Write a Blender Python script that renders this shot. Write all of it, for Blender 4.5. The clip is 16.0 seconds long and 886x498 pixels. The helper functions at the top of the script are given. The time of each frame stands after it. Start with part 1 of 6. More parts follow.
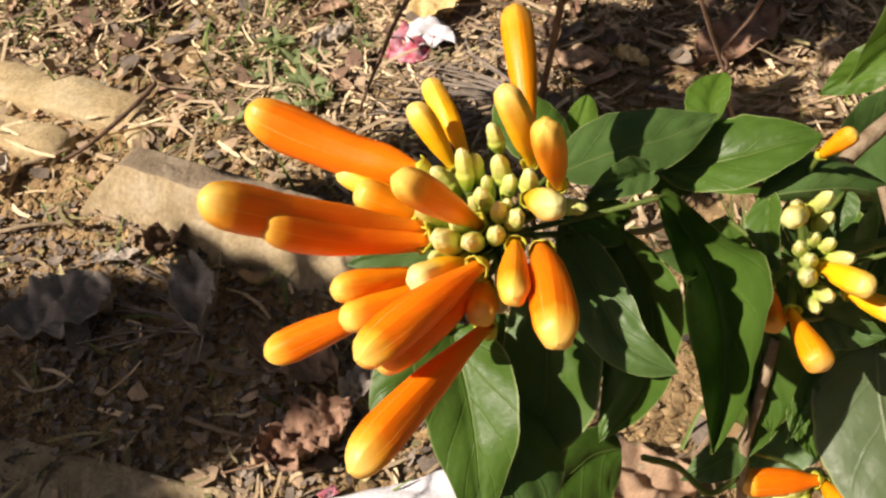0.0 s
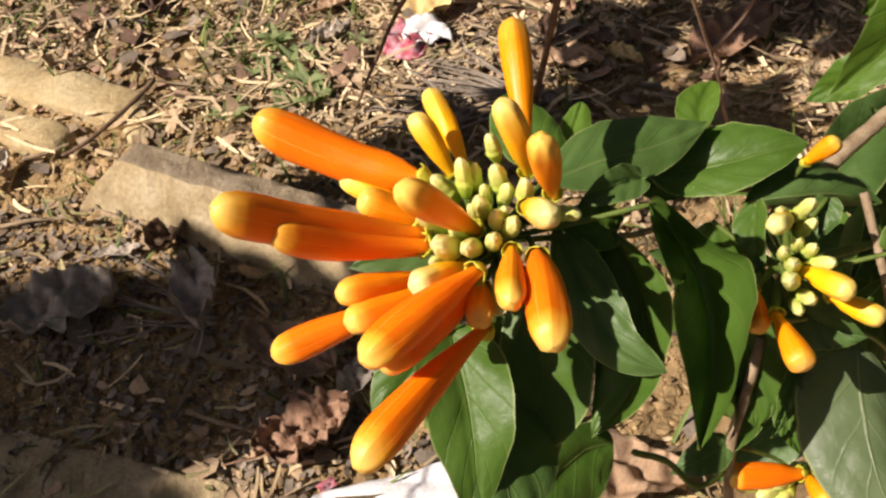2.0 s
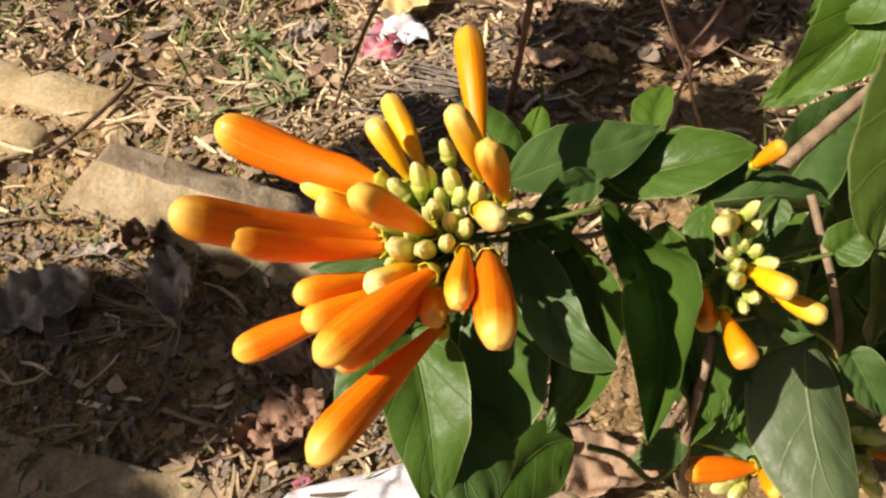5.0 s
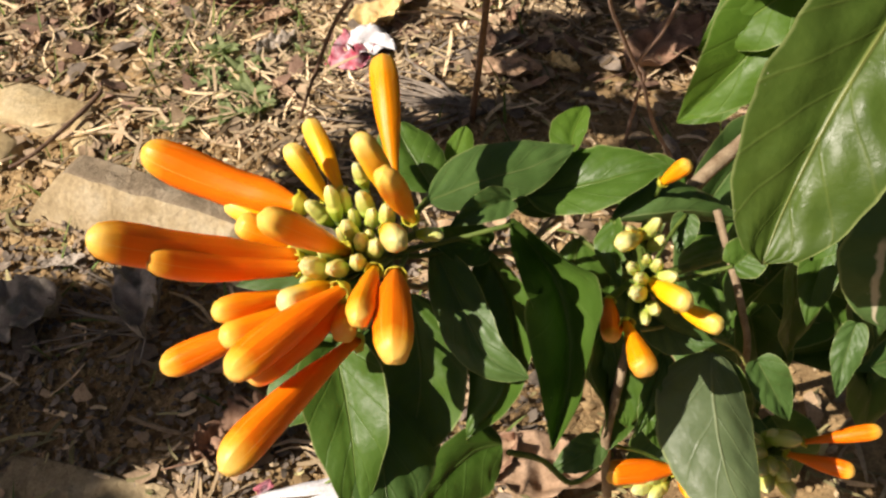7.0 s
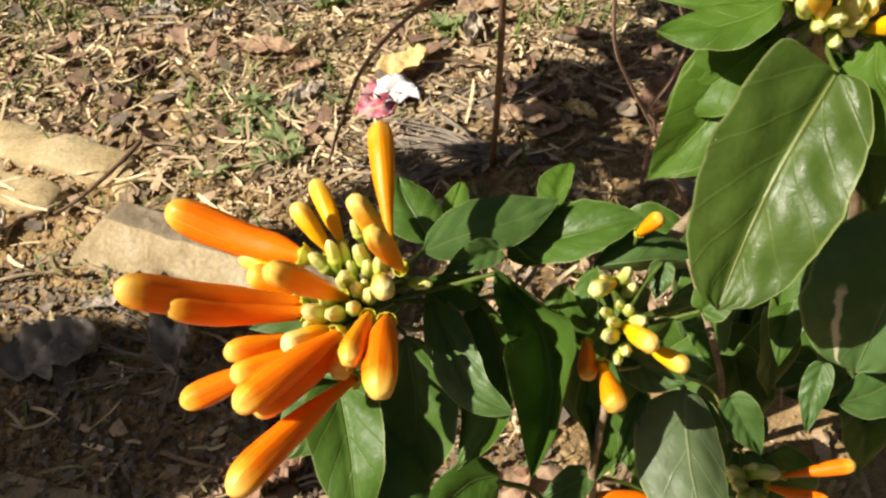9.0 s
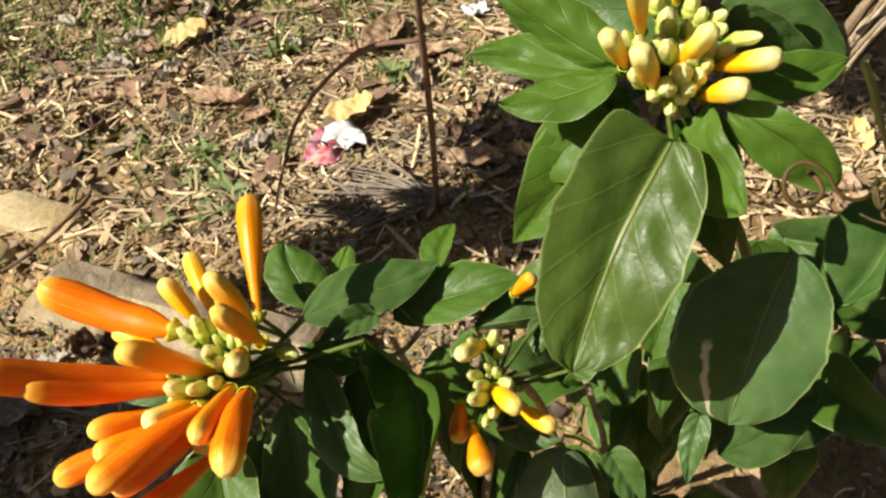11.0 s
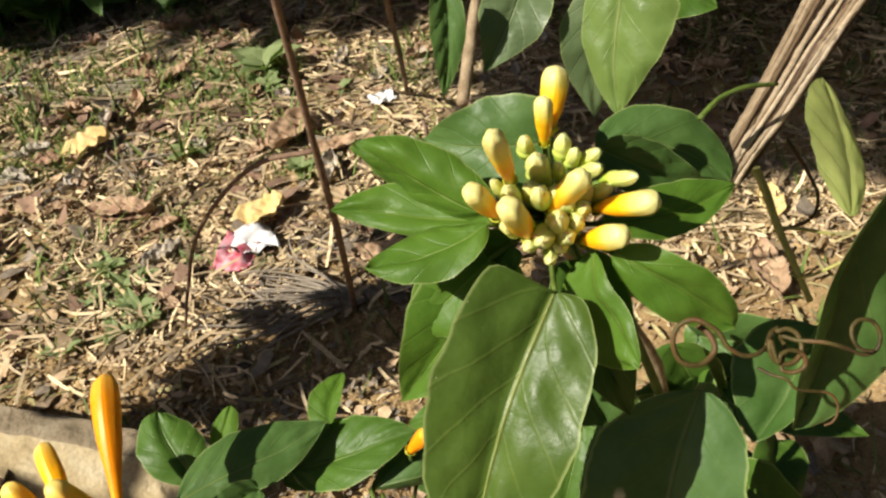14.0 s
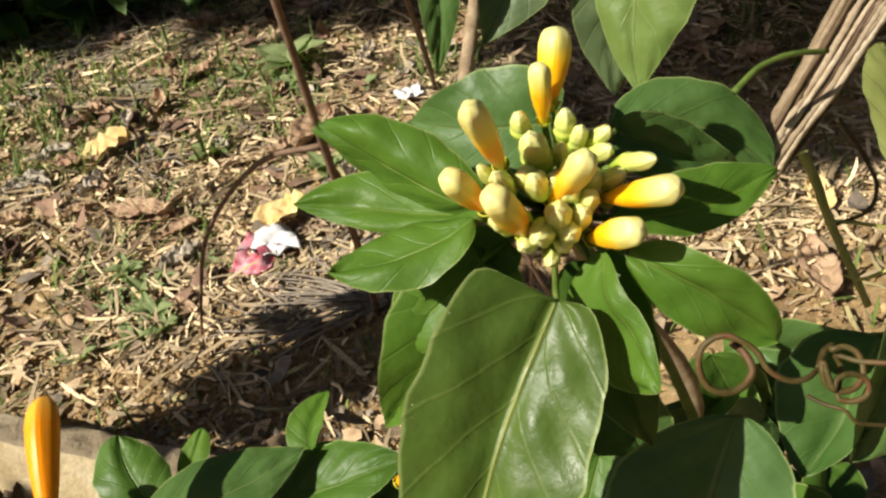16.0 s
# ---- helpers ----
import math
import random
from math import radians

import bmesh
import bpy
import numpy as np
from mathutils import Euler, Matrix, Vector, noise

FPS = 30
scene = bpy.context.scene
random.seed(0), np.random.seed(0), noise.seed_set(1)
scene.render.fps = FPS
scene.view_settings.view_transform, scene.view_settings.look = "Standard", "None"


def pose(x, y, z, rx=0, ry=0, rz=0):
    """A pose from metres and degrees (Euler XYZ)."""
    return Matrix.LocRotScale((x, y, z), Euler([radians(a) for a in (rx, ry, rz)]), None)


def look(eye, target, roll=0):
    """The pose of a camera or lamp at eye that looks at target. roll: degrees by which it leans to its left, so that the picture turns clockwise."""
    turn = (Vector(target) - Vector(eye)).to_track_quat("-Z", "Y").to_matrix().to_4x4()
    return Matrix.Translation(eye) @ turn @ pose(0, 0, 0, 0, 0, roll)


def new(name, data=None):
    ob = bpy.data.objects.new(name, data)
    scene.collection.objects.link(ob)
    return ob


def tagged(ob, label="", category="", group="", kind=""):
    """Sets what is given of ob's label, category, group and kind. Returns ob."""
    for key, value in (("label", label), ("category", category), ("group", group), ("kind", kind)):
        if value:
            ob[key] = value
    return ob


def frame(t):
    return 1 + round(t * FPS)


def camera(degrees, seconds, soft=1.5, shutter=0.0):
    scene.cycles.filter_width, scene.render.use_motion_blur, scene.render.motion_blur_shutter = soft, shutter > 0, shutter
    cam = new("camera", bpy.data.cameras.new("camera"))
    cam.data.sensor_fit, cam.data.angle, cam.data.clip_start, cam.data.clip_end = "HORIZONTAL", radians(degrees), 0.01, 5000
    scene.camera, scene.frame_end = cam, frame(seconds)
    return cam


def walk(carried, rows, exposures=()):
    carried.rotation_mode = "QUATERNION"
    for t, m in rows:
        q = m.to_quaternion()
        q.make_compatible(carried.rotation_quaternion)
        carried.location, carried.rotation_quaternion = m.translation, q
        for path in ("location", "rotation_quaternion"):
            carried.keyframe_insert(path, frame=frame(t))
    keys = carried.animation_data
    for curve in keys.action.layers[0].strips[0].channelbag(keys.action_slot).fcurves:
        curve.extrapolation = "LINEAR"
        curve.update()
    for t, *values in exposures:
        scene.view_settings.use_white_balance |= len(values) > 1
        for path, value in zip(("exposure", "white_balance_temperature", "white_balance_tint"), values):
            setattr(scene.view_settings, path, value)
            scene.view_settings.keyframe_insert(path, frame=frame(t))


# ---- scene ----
cam = camera(51.0, 16.0, soft=2.4)
PATH = [
    (0, (0.004, 0.002, 0.631), (-0.034, 1.339, -0.856), -5.0),
    (0.5, (0.005, -0.001, 0.635), (-0.034, 1.333, -0.854), -5.2),
    (1, (0.004, -0.003, 0.64), (-0.029, 1.326, -0.854), -5.1),
    (1.5, (0.004, -0.003, 0.642), (-0.027, 1.32, -0.858), -4.7),
    (2, (0.003, -0.003, 0.643), (-0.025, 1.319, -0.857), -4.6),
    (2.5, (0.002, -0.004, 0.646), (-0.026, 1.319, -0.853), -4.7),
    (3, (0.001, -0.005, 0.647), (-0.023, 1.318, -0.853), -4.7),
    (3.2, (0.001, -0.003, 0.645), (-0.025, 1.321, -0.854), -4.9),
    (5.3, (0.017, -0.01, 0.653), (0.022, 1.307, -0.852), -3.6),
    (5.5, (0.02, -0.011, 0.656), (0.031, 1.307, -0.849), -3.7),
    (6, (0.024, -0.013, 0.658), (0.047, 1.307, -0.844), -3.5),
    (6.5, (0.031, -0.014, 0.659), (0.052, 1.303, -0.846), -3.8),
    (7, (0.038, -0.017, 0.665), (0.063, 1.302, -0.838), -3.5),
    (7.5, (0.038, -0.021, 0.678), (0.072, 1.324, -0.802), -3.2),
    (8, (0.038, -0.029, 0.686), (0.056, 1.33, -0.781), -3.3),
    (8.2, (0.039, -0.035, 0.688), (0.032, 1.329, -0.775), -4.3),
    (10.3, (0.089, -0.04, 0.695), (0.022, 1.364, -0.728), -6.4),
    (10.5, (0.091, -0.039, 0.695), (0.036, 1.367, -0.726), -6.1),
    (11, (0.106, -0.036, 0.704), (0.081, 1.393, -0.695), -7.1),
    (11.5, (0.117, -0.032, 0.711), (0.116, 1.409, -0.675), -8.2),
    (12, (0.125, -0.024, 0.71), (0.153, 1.43, -0.663), -8.0),
    (12.5, (0.131, -0.018, 0.712), (0.192, 1.45, -0.645), -7.4),
    (13, (0.134, -0.011, 0.715), (0.214, 1.478, -0.617), -7.8),
    (13.5, (0.138, -0.005, 0.712), (0.247, 1.491, -0.611), -7.5),
    (14, (0.134, 0.006, 0.707), (0.26, 1.512, -0.603), -7.9),
    (14.5, (0.133, 0.016, 0.695), (0.267, 1.515, -0.623), -7.5),
    (15, (0.138, 0.027, 0.686), (0.283, 1.534, -0.621), -7.4),
    (15.5, (0.148, 0.034, 0.676), (0.213, 1.55, -0.626), -9.4),
    (16, (0.154, 0.041, 0.672), (0.19, 1.562, -0.626), -10.6),
]
walk(cam, [(t, look(eye, target, roll)) for t, eye, target, roll in PATH],
     exposures=[(0, 0.51, 6500, 20), (6.5, 0.51, 6500, 19), (8, 0.64, 6450, 14), (10.5, 0.65, 6350, 11), (12, 0.62, 6280, 9), (16, 0.63, 6280, 9)])

# ---- light ----
SUN_WAY = Vector((0.68, 0.25, -0.69)).normalized()      # the way the sunlight travels
world = bpy.data.worlds.new("sky")
scene.world = world
world.use_nodes = True
wn = world.node_tree.nodes
sky = wn.new("ShaderNodeTexSky")
sky.sky_type, sky.sun_disc = 'NISHITA', False
sky.air_density, sky.dust_density, sky.ozone_density = 0.6, 3.0, 0.4
sky.sun_elevation = math.asin(-SUN_WAY.z)
sky.sun_rotation = math.atan2(-SUN_WAY.x, -SUN_WAY.y)
world.node_tree.links.new(sky.outputs[0], wn["Background"].inputs[0])
wn["Background"].inputs[1].default_value = 0.029
sun = new("sun", bpy.data.lights.new("sun", 'SUN'))
sun.data.energy, sun.data.angle, sun.data.color = 5.0, radians(0.53), (1.0, 0.92, 0.77)
sun.matrix_world = look((0, 0, 3), Vector((0, 0, 3)) + SUN_WAY)


# ---- materials ----
def material(name):
    m = bpy.data.materials.new(name)
    m.use_nodes = True
    t = m.node_tree
    return m, t, t.nodes["Principled BSDF"]


def node(t, kind, **values):
    n = t.nodes.new("ShaderNode" + kind)
    for key, v in values.items():
        n.inputs[key].default_value = v
    return n


def ramp(t, source, stops):
    r = t.nodes.new("ShaderNodeValToRGB")
    e = r.color_ramp.elements
    while len(e) < len(stops):
        e.new(0.5)
    for k, (p, c) in enumerate(stops):
        e[k].position, e[k].color = p, (*c, 1)
    t.links.new(source, r.inputs[0])
    return r.outputs[0]


def mixed(t, kind, fac, a, b):
    n = t.nodes.new("ShaderNodeMix")
    n.data_type, n.blend_type = 'RGBA', kind
    for slot, v in ((0, fac), (6, a), (7, b)):
        if isinstance(v, (int, float)):
            n.inputs[slot].default_value = v
        elif isinstance(v, tuple):
            n.inputs[slot].default_value = (*v, 1)
        else:
            t.links.new(v, n.inputs[slot])
    return n.outputs[2]


def sum_of(t, op, a, b=0.0, c=0.0):
    n = t.nodes.new("ShaderNodeMath")
    n.operation = op
    for slot, v in enumerate((a, b, c)):
        if isinstance(v, (int, float)):
            n.inputs[slot].default_value = v
        else:
            t.links.new(v, n.inputs[slot])
    return n.outputs[0]


def noise_tex(t, scale, detail=4.0, rough=0.55, where="Object"):
    n = node(t, "TexNoise", Scale=scale, Detail=detail, Roughness=rough)
    if where:
        t.links.new(t.nodes.new("ShaderNodeTexCoord").outputs[where], n.inputs["Vector"])
    return n.outputs[0]


def world_noise(t, scale, detail=5.0, rough=0.6):
    n = node(t, "TexNoise", Scale=scale, Detail=detail, Roughness=rough)
    t.links.new(t.nodes.new("ShaderNodeNewGeometry").outputs["Position"], n.inputs["Vector"])
    return n.outputs[0]


def bump(t, b, height, strength, distance):
    n = node(t, "Bump", Strength=strength, Distance=distance)
    t.links.new(height, n.inputs["Height"])
    t.links.new(n.outputs[0], b.inputs["Normal"])


def leaf_material(name, dark, light, rib, thin=0.22, gloss=0.36, scar=False, rim=0.975, veined=0.08):
    """Waxy leaf: the length runs along v, the breadth along u, with ribs, a pale margin and dust."""
    m, t, b = material(name)
    uv = t.nodes.new("ShaderNodeUVMap")
    sep = t.nodes.new("ShaderNodeSeparateXYZ")
    t.links.new(uv.outputs[0], sep.inputs[0])
    across = sum_of(t, 'ABSOLUTE', sum_of(t, 'MULTIPLY_ADD', sep.outputs[0], 2.0, -1.0))
    along = sep.outputs[1]
    obj = t.nodes.new("ShaderNodeObjectInfo")
    # side veins curve towards the tip
    phase = sum_of(t, 'SUBTRACT', sum_of(t, 'MULTIPLY', along, 4.6), sum_of(t, 'MULTIPLY', sum_of(t, 'POWER', across, 0.8), 1.7))
    phase = sum_of(t, 'ADD', phase, sum_of(t, 'MULTIPLY', noise_tex(t, 40.0), 0.25))
    tri = sum_of(t, 'ABSOLUTE', sum_of(t, 'SUBTRACT', sum_of(t, 'FRACT', phase), 0.5))
    veins = sum_of(t, 'SUBTRACT', 1.0, sum_of(t, 'MULTIPLY', tri, 17.0))
    n = t.nodes.new("ShaderNodeClamp"); t.links.new(veins, n.inputs[0]); veins = n.outputs[0]
    mid = sum_of(t, 'SUBTRACT', 1.0, sum_of(t, 'MULTIPLY', across, sum_of(t, 'MULTIPLY_ADD', along, 26.0, 15.0)))
    n = t.nodes.new("ShaderNodeClamp"); t.links.new(mid, n.inputs[0]); mid = n.outputs[0]
    edge = t.nodes.new("ShaderNodeMapRange")
    t.links.new(sum_of(t, 'ADD', across, sum_of(t, 'MULTIPLY', noise_tex(t, 160.0), 0.05)), edge.inputs[0])
    edge.inputs[1].default_value, edge.inputs[2].default_value = rim, rim + 0.035
    patch = noise_tex(t, 55.0, 5.0, 0.6)
    base = ramp(t, patch, [(0.3, dark), (0.72, light)])
    base = mixed(t, 'MIX', sum_of(t, 'MULTIPLY', obj.outputs["Random"], 0.35), base, light)
    base = mixed(t, 'MIX', sum_of(t, 'MULTIPLY', veins, veined), base, rib)
    base = mixed(t, 'MIX', sum_of(t, 'MULTIPLY', mid, 0.6), base, rib)
    base = mixed(t, 'MIX', sum_of(t, 'MULTIPLY', edge.outputs[0], 0.65), base, (0.26, 0.31, 0.11))
    spots = node(t, "TexVoronoi", Scale=330.0)
    t.links.new(t.nodes.new("ShaderNodeTexCoord").outputs["Object"], spots.inputs["Vector"])
    speck = ramp(t, spots.outputs["Distance"], [(0.05, (1, 1, 1)), (0.11, (0, 0, 0))])
    rare = ramp(t, noise_tex(t, 90.0, 2.0), [(0.60, (0, 0, 0)), (0.68, (1, 1, 1))])
    speck = mixed(t, 'MULTIPLY', 1.0, speck, rare)
    base = mixed(t, 'MIX', sum_of(t, 'MULTIPLY', speck, 0.6), base, (0.42, 0.44, 0.30))
    tip = t.nodes.new("ShaderNodeMapRange")
    t.links.new(sum_of(t, 'ADD', along, sum_of(t, 'MULTIPLY', noise_tex(t, 200.0), 0.05)), tip.inputs[0])
    tip.inputs[1].default_value, tip.inputs[2].default_value = 1.01, 1.05
    base = mixed(t, 'MIX', sum_of(t, 'MULTIPLY', tip.outputs[0], 0.8), base, (0.26, 0.13, 0.05))
    if scar:
        wander = sum_of(t, 'MULTIPLY', sum_of(t, 'SUBTRACT', noise_tex(t, 70.0, 5.0), 0.5), 0.16)
        off = sum_of(t, 'ABSOLUTE', sum_of(t, 'ADD', sum_of(t, 'SUBTRACT', sep.outputs[0], 0.22), wander))
        streak = ramp(t, off, [(0.014, (1, 1, 1)), (0.030, (0, 0, 0))])
        span = ramp(t, along, [(0.50, (0, 0, 0)), (0.55, (1, 1, 1)), (0.94, (1, 1, 1)), (0.97, (0, 0, 0))])
        base = mixed(t, 'MIX', mixed(t, 'MULTIPLY', 1.0, streak, span), base, (0.48, 0.44, 0.30))
    t.links.new(base, b.inputs["Base Color"])
    t.links.new(ramp(t, noise_tex(t, 120.0, 5.0), [(0.3, (gloss - 0.06,) * 3), (0.75, (gloss + 0.16,) * 3)]), b.inputs["Roughness"])
    b.inputs["Specular IOR Level"].default_value = 0.24
    height = sum_of(t, 'SUBTRACT', sum_of(t, 'MULTIPLY', noise_tex(t, 520.0, 4.0), 0.32), sum_of(t, 'ADD', sum_of(t, 'MULTIPLY', veins, 0.22), mid))
    bump(t, b, sum_of(t, 'ADD', height, sum_of(t, 'MULTIPLY', noise_tex(t, 75.0, 2.0), 1.6)), 0.5, 0.0011)
    glow = t.nodes.new("ShaderNodeBsdfTranslucent")
    t.links.new(mixed(t, 'MULTIPLY', 1.0, base, (1.9, 2.3, 0.9)), glow.inputs[0])
    mix = t.nodes.new("ShaderNodeMixShader")
    mix.inputs[0].default_value = thin
    t.links.new(b.outputs[0], mix.inputs[1])
    t.links.new(glow.outputs[0], mix.inputs[2])
    t.links.new(mix.outputs[0], t.nodes["Material Output"].inputs[0])
    return m


LEAF = leaf_material("leaf_dark_green", (0.039, 0.086, 0.010), (0.070, 0.136, 0.019), (0.15, 0.20, 0.05), 0.025, 0.42)
LEAF_YOUNG = leaf_material("leaf_young_green", (0.052, 0.116, 0.011), (0.090, 0.168, 0.019), (0.20, 0.27, 0.05), 0.16, 0.44)
LEAF_DUSTY = leaf_material("leaf_dusty_green", (0.044, 0.094, 0.019), (0.080, 0.142, 0.038), (0.17, 0.21, 0.07), 0.05, 0.40)
LEAF_BROAD = leaf_material("leaf_broad_green", (0.038, 0.072, 0.010), (0.073, 0.117, 0.019), (0.33, 0.35, 0.10), 0.05, 0.36, rim=0.975, veined=0.08)
LEAF_PALE = leaf_material("leaf_pale_dusty", (0.070, 0.108, 0.045), (0.115, 0.155, 0.070), (0.22, 0.26, 0.12), 0.12, 0.40)
LEAF_SCARRED = leaf_material("leaf_scarred_green", (0.045, 0.094, 0.024), (0.080, 0.142, 0.044), (0.17, 0.21, 0.07), 0.04, 0.40, True)
LEAF_HANGING = leaf_material("leaf_hanging_green", (0.095, 0.150, 0.034), (0.150, 0.215, 0.055), (0.30, 0.33, 0.12), 0.16, 0.34)
LEAF_YELLOW = leaf_material("leaf_yellowish", (0.24, 0.28, 0.075), (0.33, 0.36, 0.12), (0.30, 0.32, 0.10), 0.2, 0.45)
LEAF_WEED = leaf_material("leaf_weed", (0.17, 0.22, 0.09), (0.28, 0.33, 0.15), (0.32, 0.36, 0.19), 0.25, 0.6)


def bud_material(name, stops, gloss=0.42):
    """Petal tube: colour runs along its length, with fine seams and streaks."""
    m, t, b = material(name)
    uv = t.nodes.new("ShaderNodeUVMap")
    sep = t.nodes.new("ShaderNodeSeparateXYZ")
    t.links.new(uv.outputs[0], sep.inputs[0])
    s = sum_of(t, 'ADD', sep.outputs[1], sum_of(t, 'MULTIPLY', sum_of(t, 'SUBTRACT', noise_tex(t, 130.0, 3.0), 0.5), 0.12))
    base = ramp(t, s, stops)
    streak = node(t, "TexNoise", Scale=22.0, Detail=3.0)
    st = node(t, "Mapping")
    st.inputs["Scale"].default_value = (2.2, 0.10, 1.0)
    t.links.new(uv.outputs[0], st.inputs[0]); t.links.new(st.outputs[0], streak.inputs["Vector"])
    base = mixed(t, 'MULTIPLY', 0.22, base, ramp(t, streak.outputs[0], [(0.3, (0.80, 0.72, 0.62)), (0.65, (1, 1, 1))]))
    seam = sum_of(t, 'ABSOLUTE', sum_of(t, 'SUBTRACT', sum_of(t, 'FRACT', sum_of(t, 'MULTIPLY', sep.outputs[0], 5.0)), 0.5))
    seam = sum_of(t, 'SUBTRACT', 1.0, sum_of(t, 'MULTIPLY', seam, 38.0))
    n = t.nodes.new("ShaderNodeClamp"); t.links.new(seam, n.inputs[0])
    far = ramp(t, sep.outputs[1], [(0.45, (0, 0, 0)), (0.85, (1, 1, 1))])
    base = mixed(t, 'MIX', sum_of(t, 'MULTIPLY', sum_of(t, 'MULTIPLY', n.outputs[0], far), 0.45), base, (0.95, 0.60, 0.18))
    t.links.new(base, b.inputs["Base Color"])
    b.inputs["Roughness"].default_value = gloss
    b.inputs["Specular IOR Level"].default_value = 0.32
    b.inputs["Subsurface Weight"].default_value = 0.2
    b.inputs["Subsurface Radius"].default_value = (1.0, 0.45, 0.1)
    b.inputs["Subsurface Scale"].default_value = 0.002
    bump(t, b, sum_of(t, 'ADD', sum_of(t, 'MULTIPLY', noise_tex(t, 420.0, 3.0), 0.5), sum_of(t, 'MULTIPLY', streak.outputs[0], 0.5)), 0.3, 0.0006)
    return m


BUD = {
    'ripe': bud_material("ripe_petal", [(0.0, (0.86, 0.24, 0.001)), (0.40, (0.93, 0.188, 0.0)), (0.83, (0.93, 0.20, 0.0)), (0.90, (0.93, 0.37, 0.02)), (0.96, (0.92, 0.51, 0.08)), (1.0, (0.91, 0.58, 0.13))]),
    'tall': bud_material("tall_petal", [(0.0, (0.92, 0.40, 0.002)), (0.30, (0.94, 0.30, 0.0)), (0.80, (0.94, 0.32, 0.0)), (0.94, (0.92, 0.42, 0.04)), (1.0, (0.90, 0.52, 0.12))]),
    'mid': bud_material("half_ripe_petal", [(0.0, (0.92, 0.46, 0.003)), (0.30, (0.95, 0.31, 0.0)), (0.78, (0.94, 0.305, 0.001)), (0.90, (0.92, 0.47, 0.04)), (1.0, (0.90, 0.59, 0.12))]),
    'gold': bud_material("golden_petal", [(0.0, (0.72, 0.60, 0.03)), (0.12, (0.95, 0.52, 0.004)), (0.60, (0.96, 0.49, 0.003)), (0.82, (0.94, 0.56, 0.05)), (1.0, (0.90, 0.68, 0.19))]),
    'pale': bud_material("young_petal", [(0.0, (0.50, 0.52, 0.02)), (0.22, (0.95, 0.46, 0.002)), (0.52, (0.96, 0.50, 0.004)), (0.64, (0.92, 0.62, 0.04)), (0.76, (0.80, 0.69, 0.15)), (1.0, (0.74, 0.71, 0.30))]),
    'cream': bud_material("cream_petal", [(0.0, (0.44, 0.46, 0.04)), (0.22, (0.90, 0.42, 0.003)), (0.46, (0.90, 0.42, 0.005)), (0.60, (0.86, 0.56, 0.04)), (0.74, (0.72, 0.60, 0.13)), (1.0, (0.68, 0.63, 0.25))]),
    'green': bud_material("green_bud", [(0.0, (0.22, 0.35, 0.03)), (0.30, (0.40, 0.51, 0.06)), (0.46, (0.53, 0.60, 0.13)), (0.8, (0.63, 0.66, 0.20)), (1.0, (0.72, 0.71, 0.33))]),
}


def plain_stuff(name, stops, scale, rough=0.8, relief=0.4, depth=0.001, islands=0.0, tint=((0.6, 0.55, 0.5), (1.25, 1.2, 1.15))):
    """Matter coloured by noise; islands: how far loose pieces differ from each other."""
    m, t, b = material(name)
    base = ramp(t, world_noise(t, scale), stops)
    base = mixed(t, 'MULTIPLY', 0.55, base, ramp(t, world_noise(t, scale * 9, 3.0), [(0.3, (0.55, 0.52, 0.5)), (0.7, (1.1, 1.1, 1.1))]))
    if islands:
        geo = t.nodes.new("ShaderNodeNewGeometry")
        base = mixed(t, 'MULTIPLY', islands, base, ramp(t, geo.outputs["Random Per Island"], [(0.0, tint[0]), (0.35, tuple((a * 2 + b) / 3 for a, b in zip(*tint))), (0.75, tuple((a + b * 2) / 3.2 for a, b in zip(*tint))), (1.0, tint[1])]))
    t.links.new(base, b.inputs["Base Color"])
    b.inputs["Roughness"].default_value = rough
    b.inputs["Specular IOR Level"].default_value = 0.25
    if relief:
        bump(t, b, world_noise(t, scale * 6, 6.0, 0.7), relief, depth)
    return m


CALYX = plain_stuff("calyx_yellow_green", [(0.3, (0.48, 0.52, 0.04)), (0.7, (0.68, 0.62, 0.07))], 300.0, 0.5, 0.2)
STALK_GREEN = plain_stuff("stalk_green", [(0.3, (0.08, 0.13, 0.02)), (0.7, (0.15, 0.21, 0.04))], 200.0, 0.5)
STALK_DRY = plain_stuff("stalk_dry", [(0.3, (0.22, 0.15, 0.085)), (0.65, (0.44, 0.34, 0.22))], 160.0, 0.75, 0.6)
STALK_BROWN = plain_stuff("stalk_brown", [(0.3, (0.13, 0.080, 0.052)), (0.7, (0.26, 0.165, 0.110))], 140.0, 0.7)
TWIG_PINK = plain_stuff("twig_pinkish", [(0.3, (0.26, 0.165, 0.12)), (0.7, (0.44, 0.31, 0.235))], 120.0, 0.7)
TENDRIL = plain_stuff("tendril_brown", [(0.34, (0.040, 0.026, 0.010)), (0.50, (0.085, 0.066, 0.020)), (0.64, (0.125, 0.060, 0.026))], 70.0, 0.45)
TENDRIL_GREEN = plain_stuff("tendril_green", [(0.3, (0.35, 0.35, 0.09)), (0.7, (0.50, 0.48, 0.16))], 160.0, 0.5)
STRAW_BUNDLE = plain_stuff("weathered_stalk", [(0.30, (0.27, 0.20, 0.125)), (0.70, (0.50, 0.42, 0.31))], 35.0, 0.7, 0.7, islands=0.0)
_t = STRAW_BUNDLE.node_tree
_b = _t.nodes["Principled BSDF"]
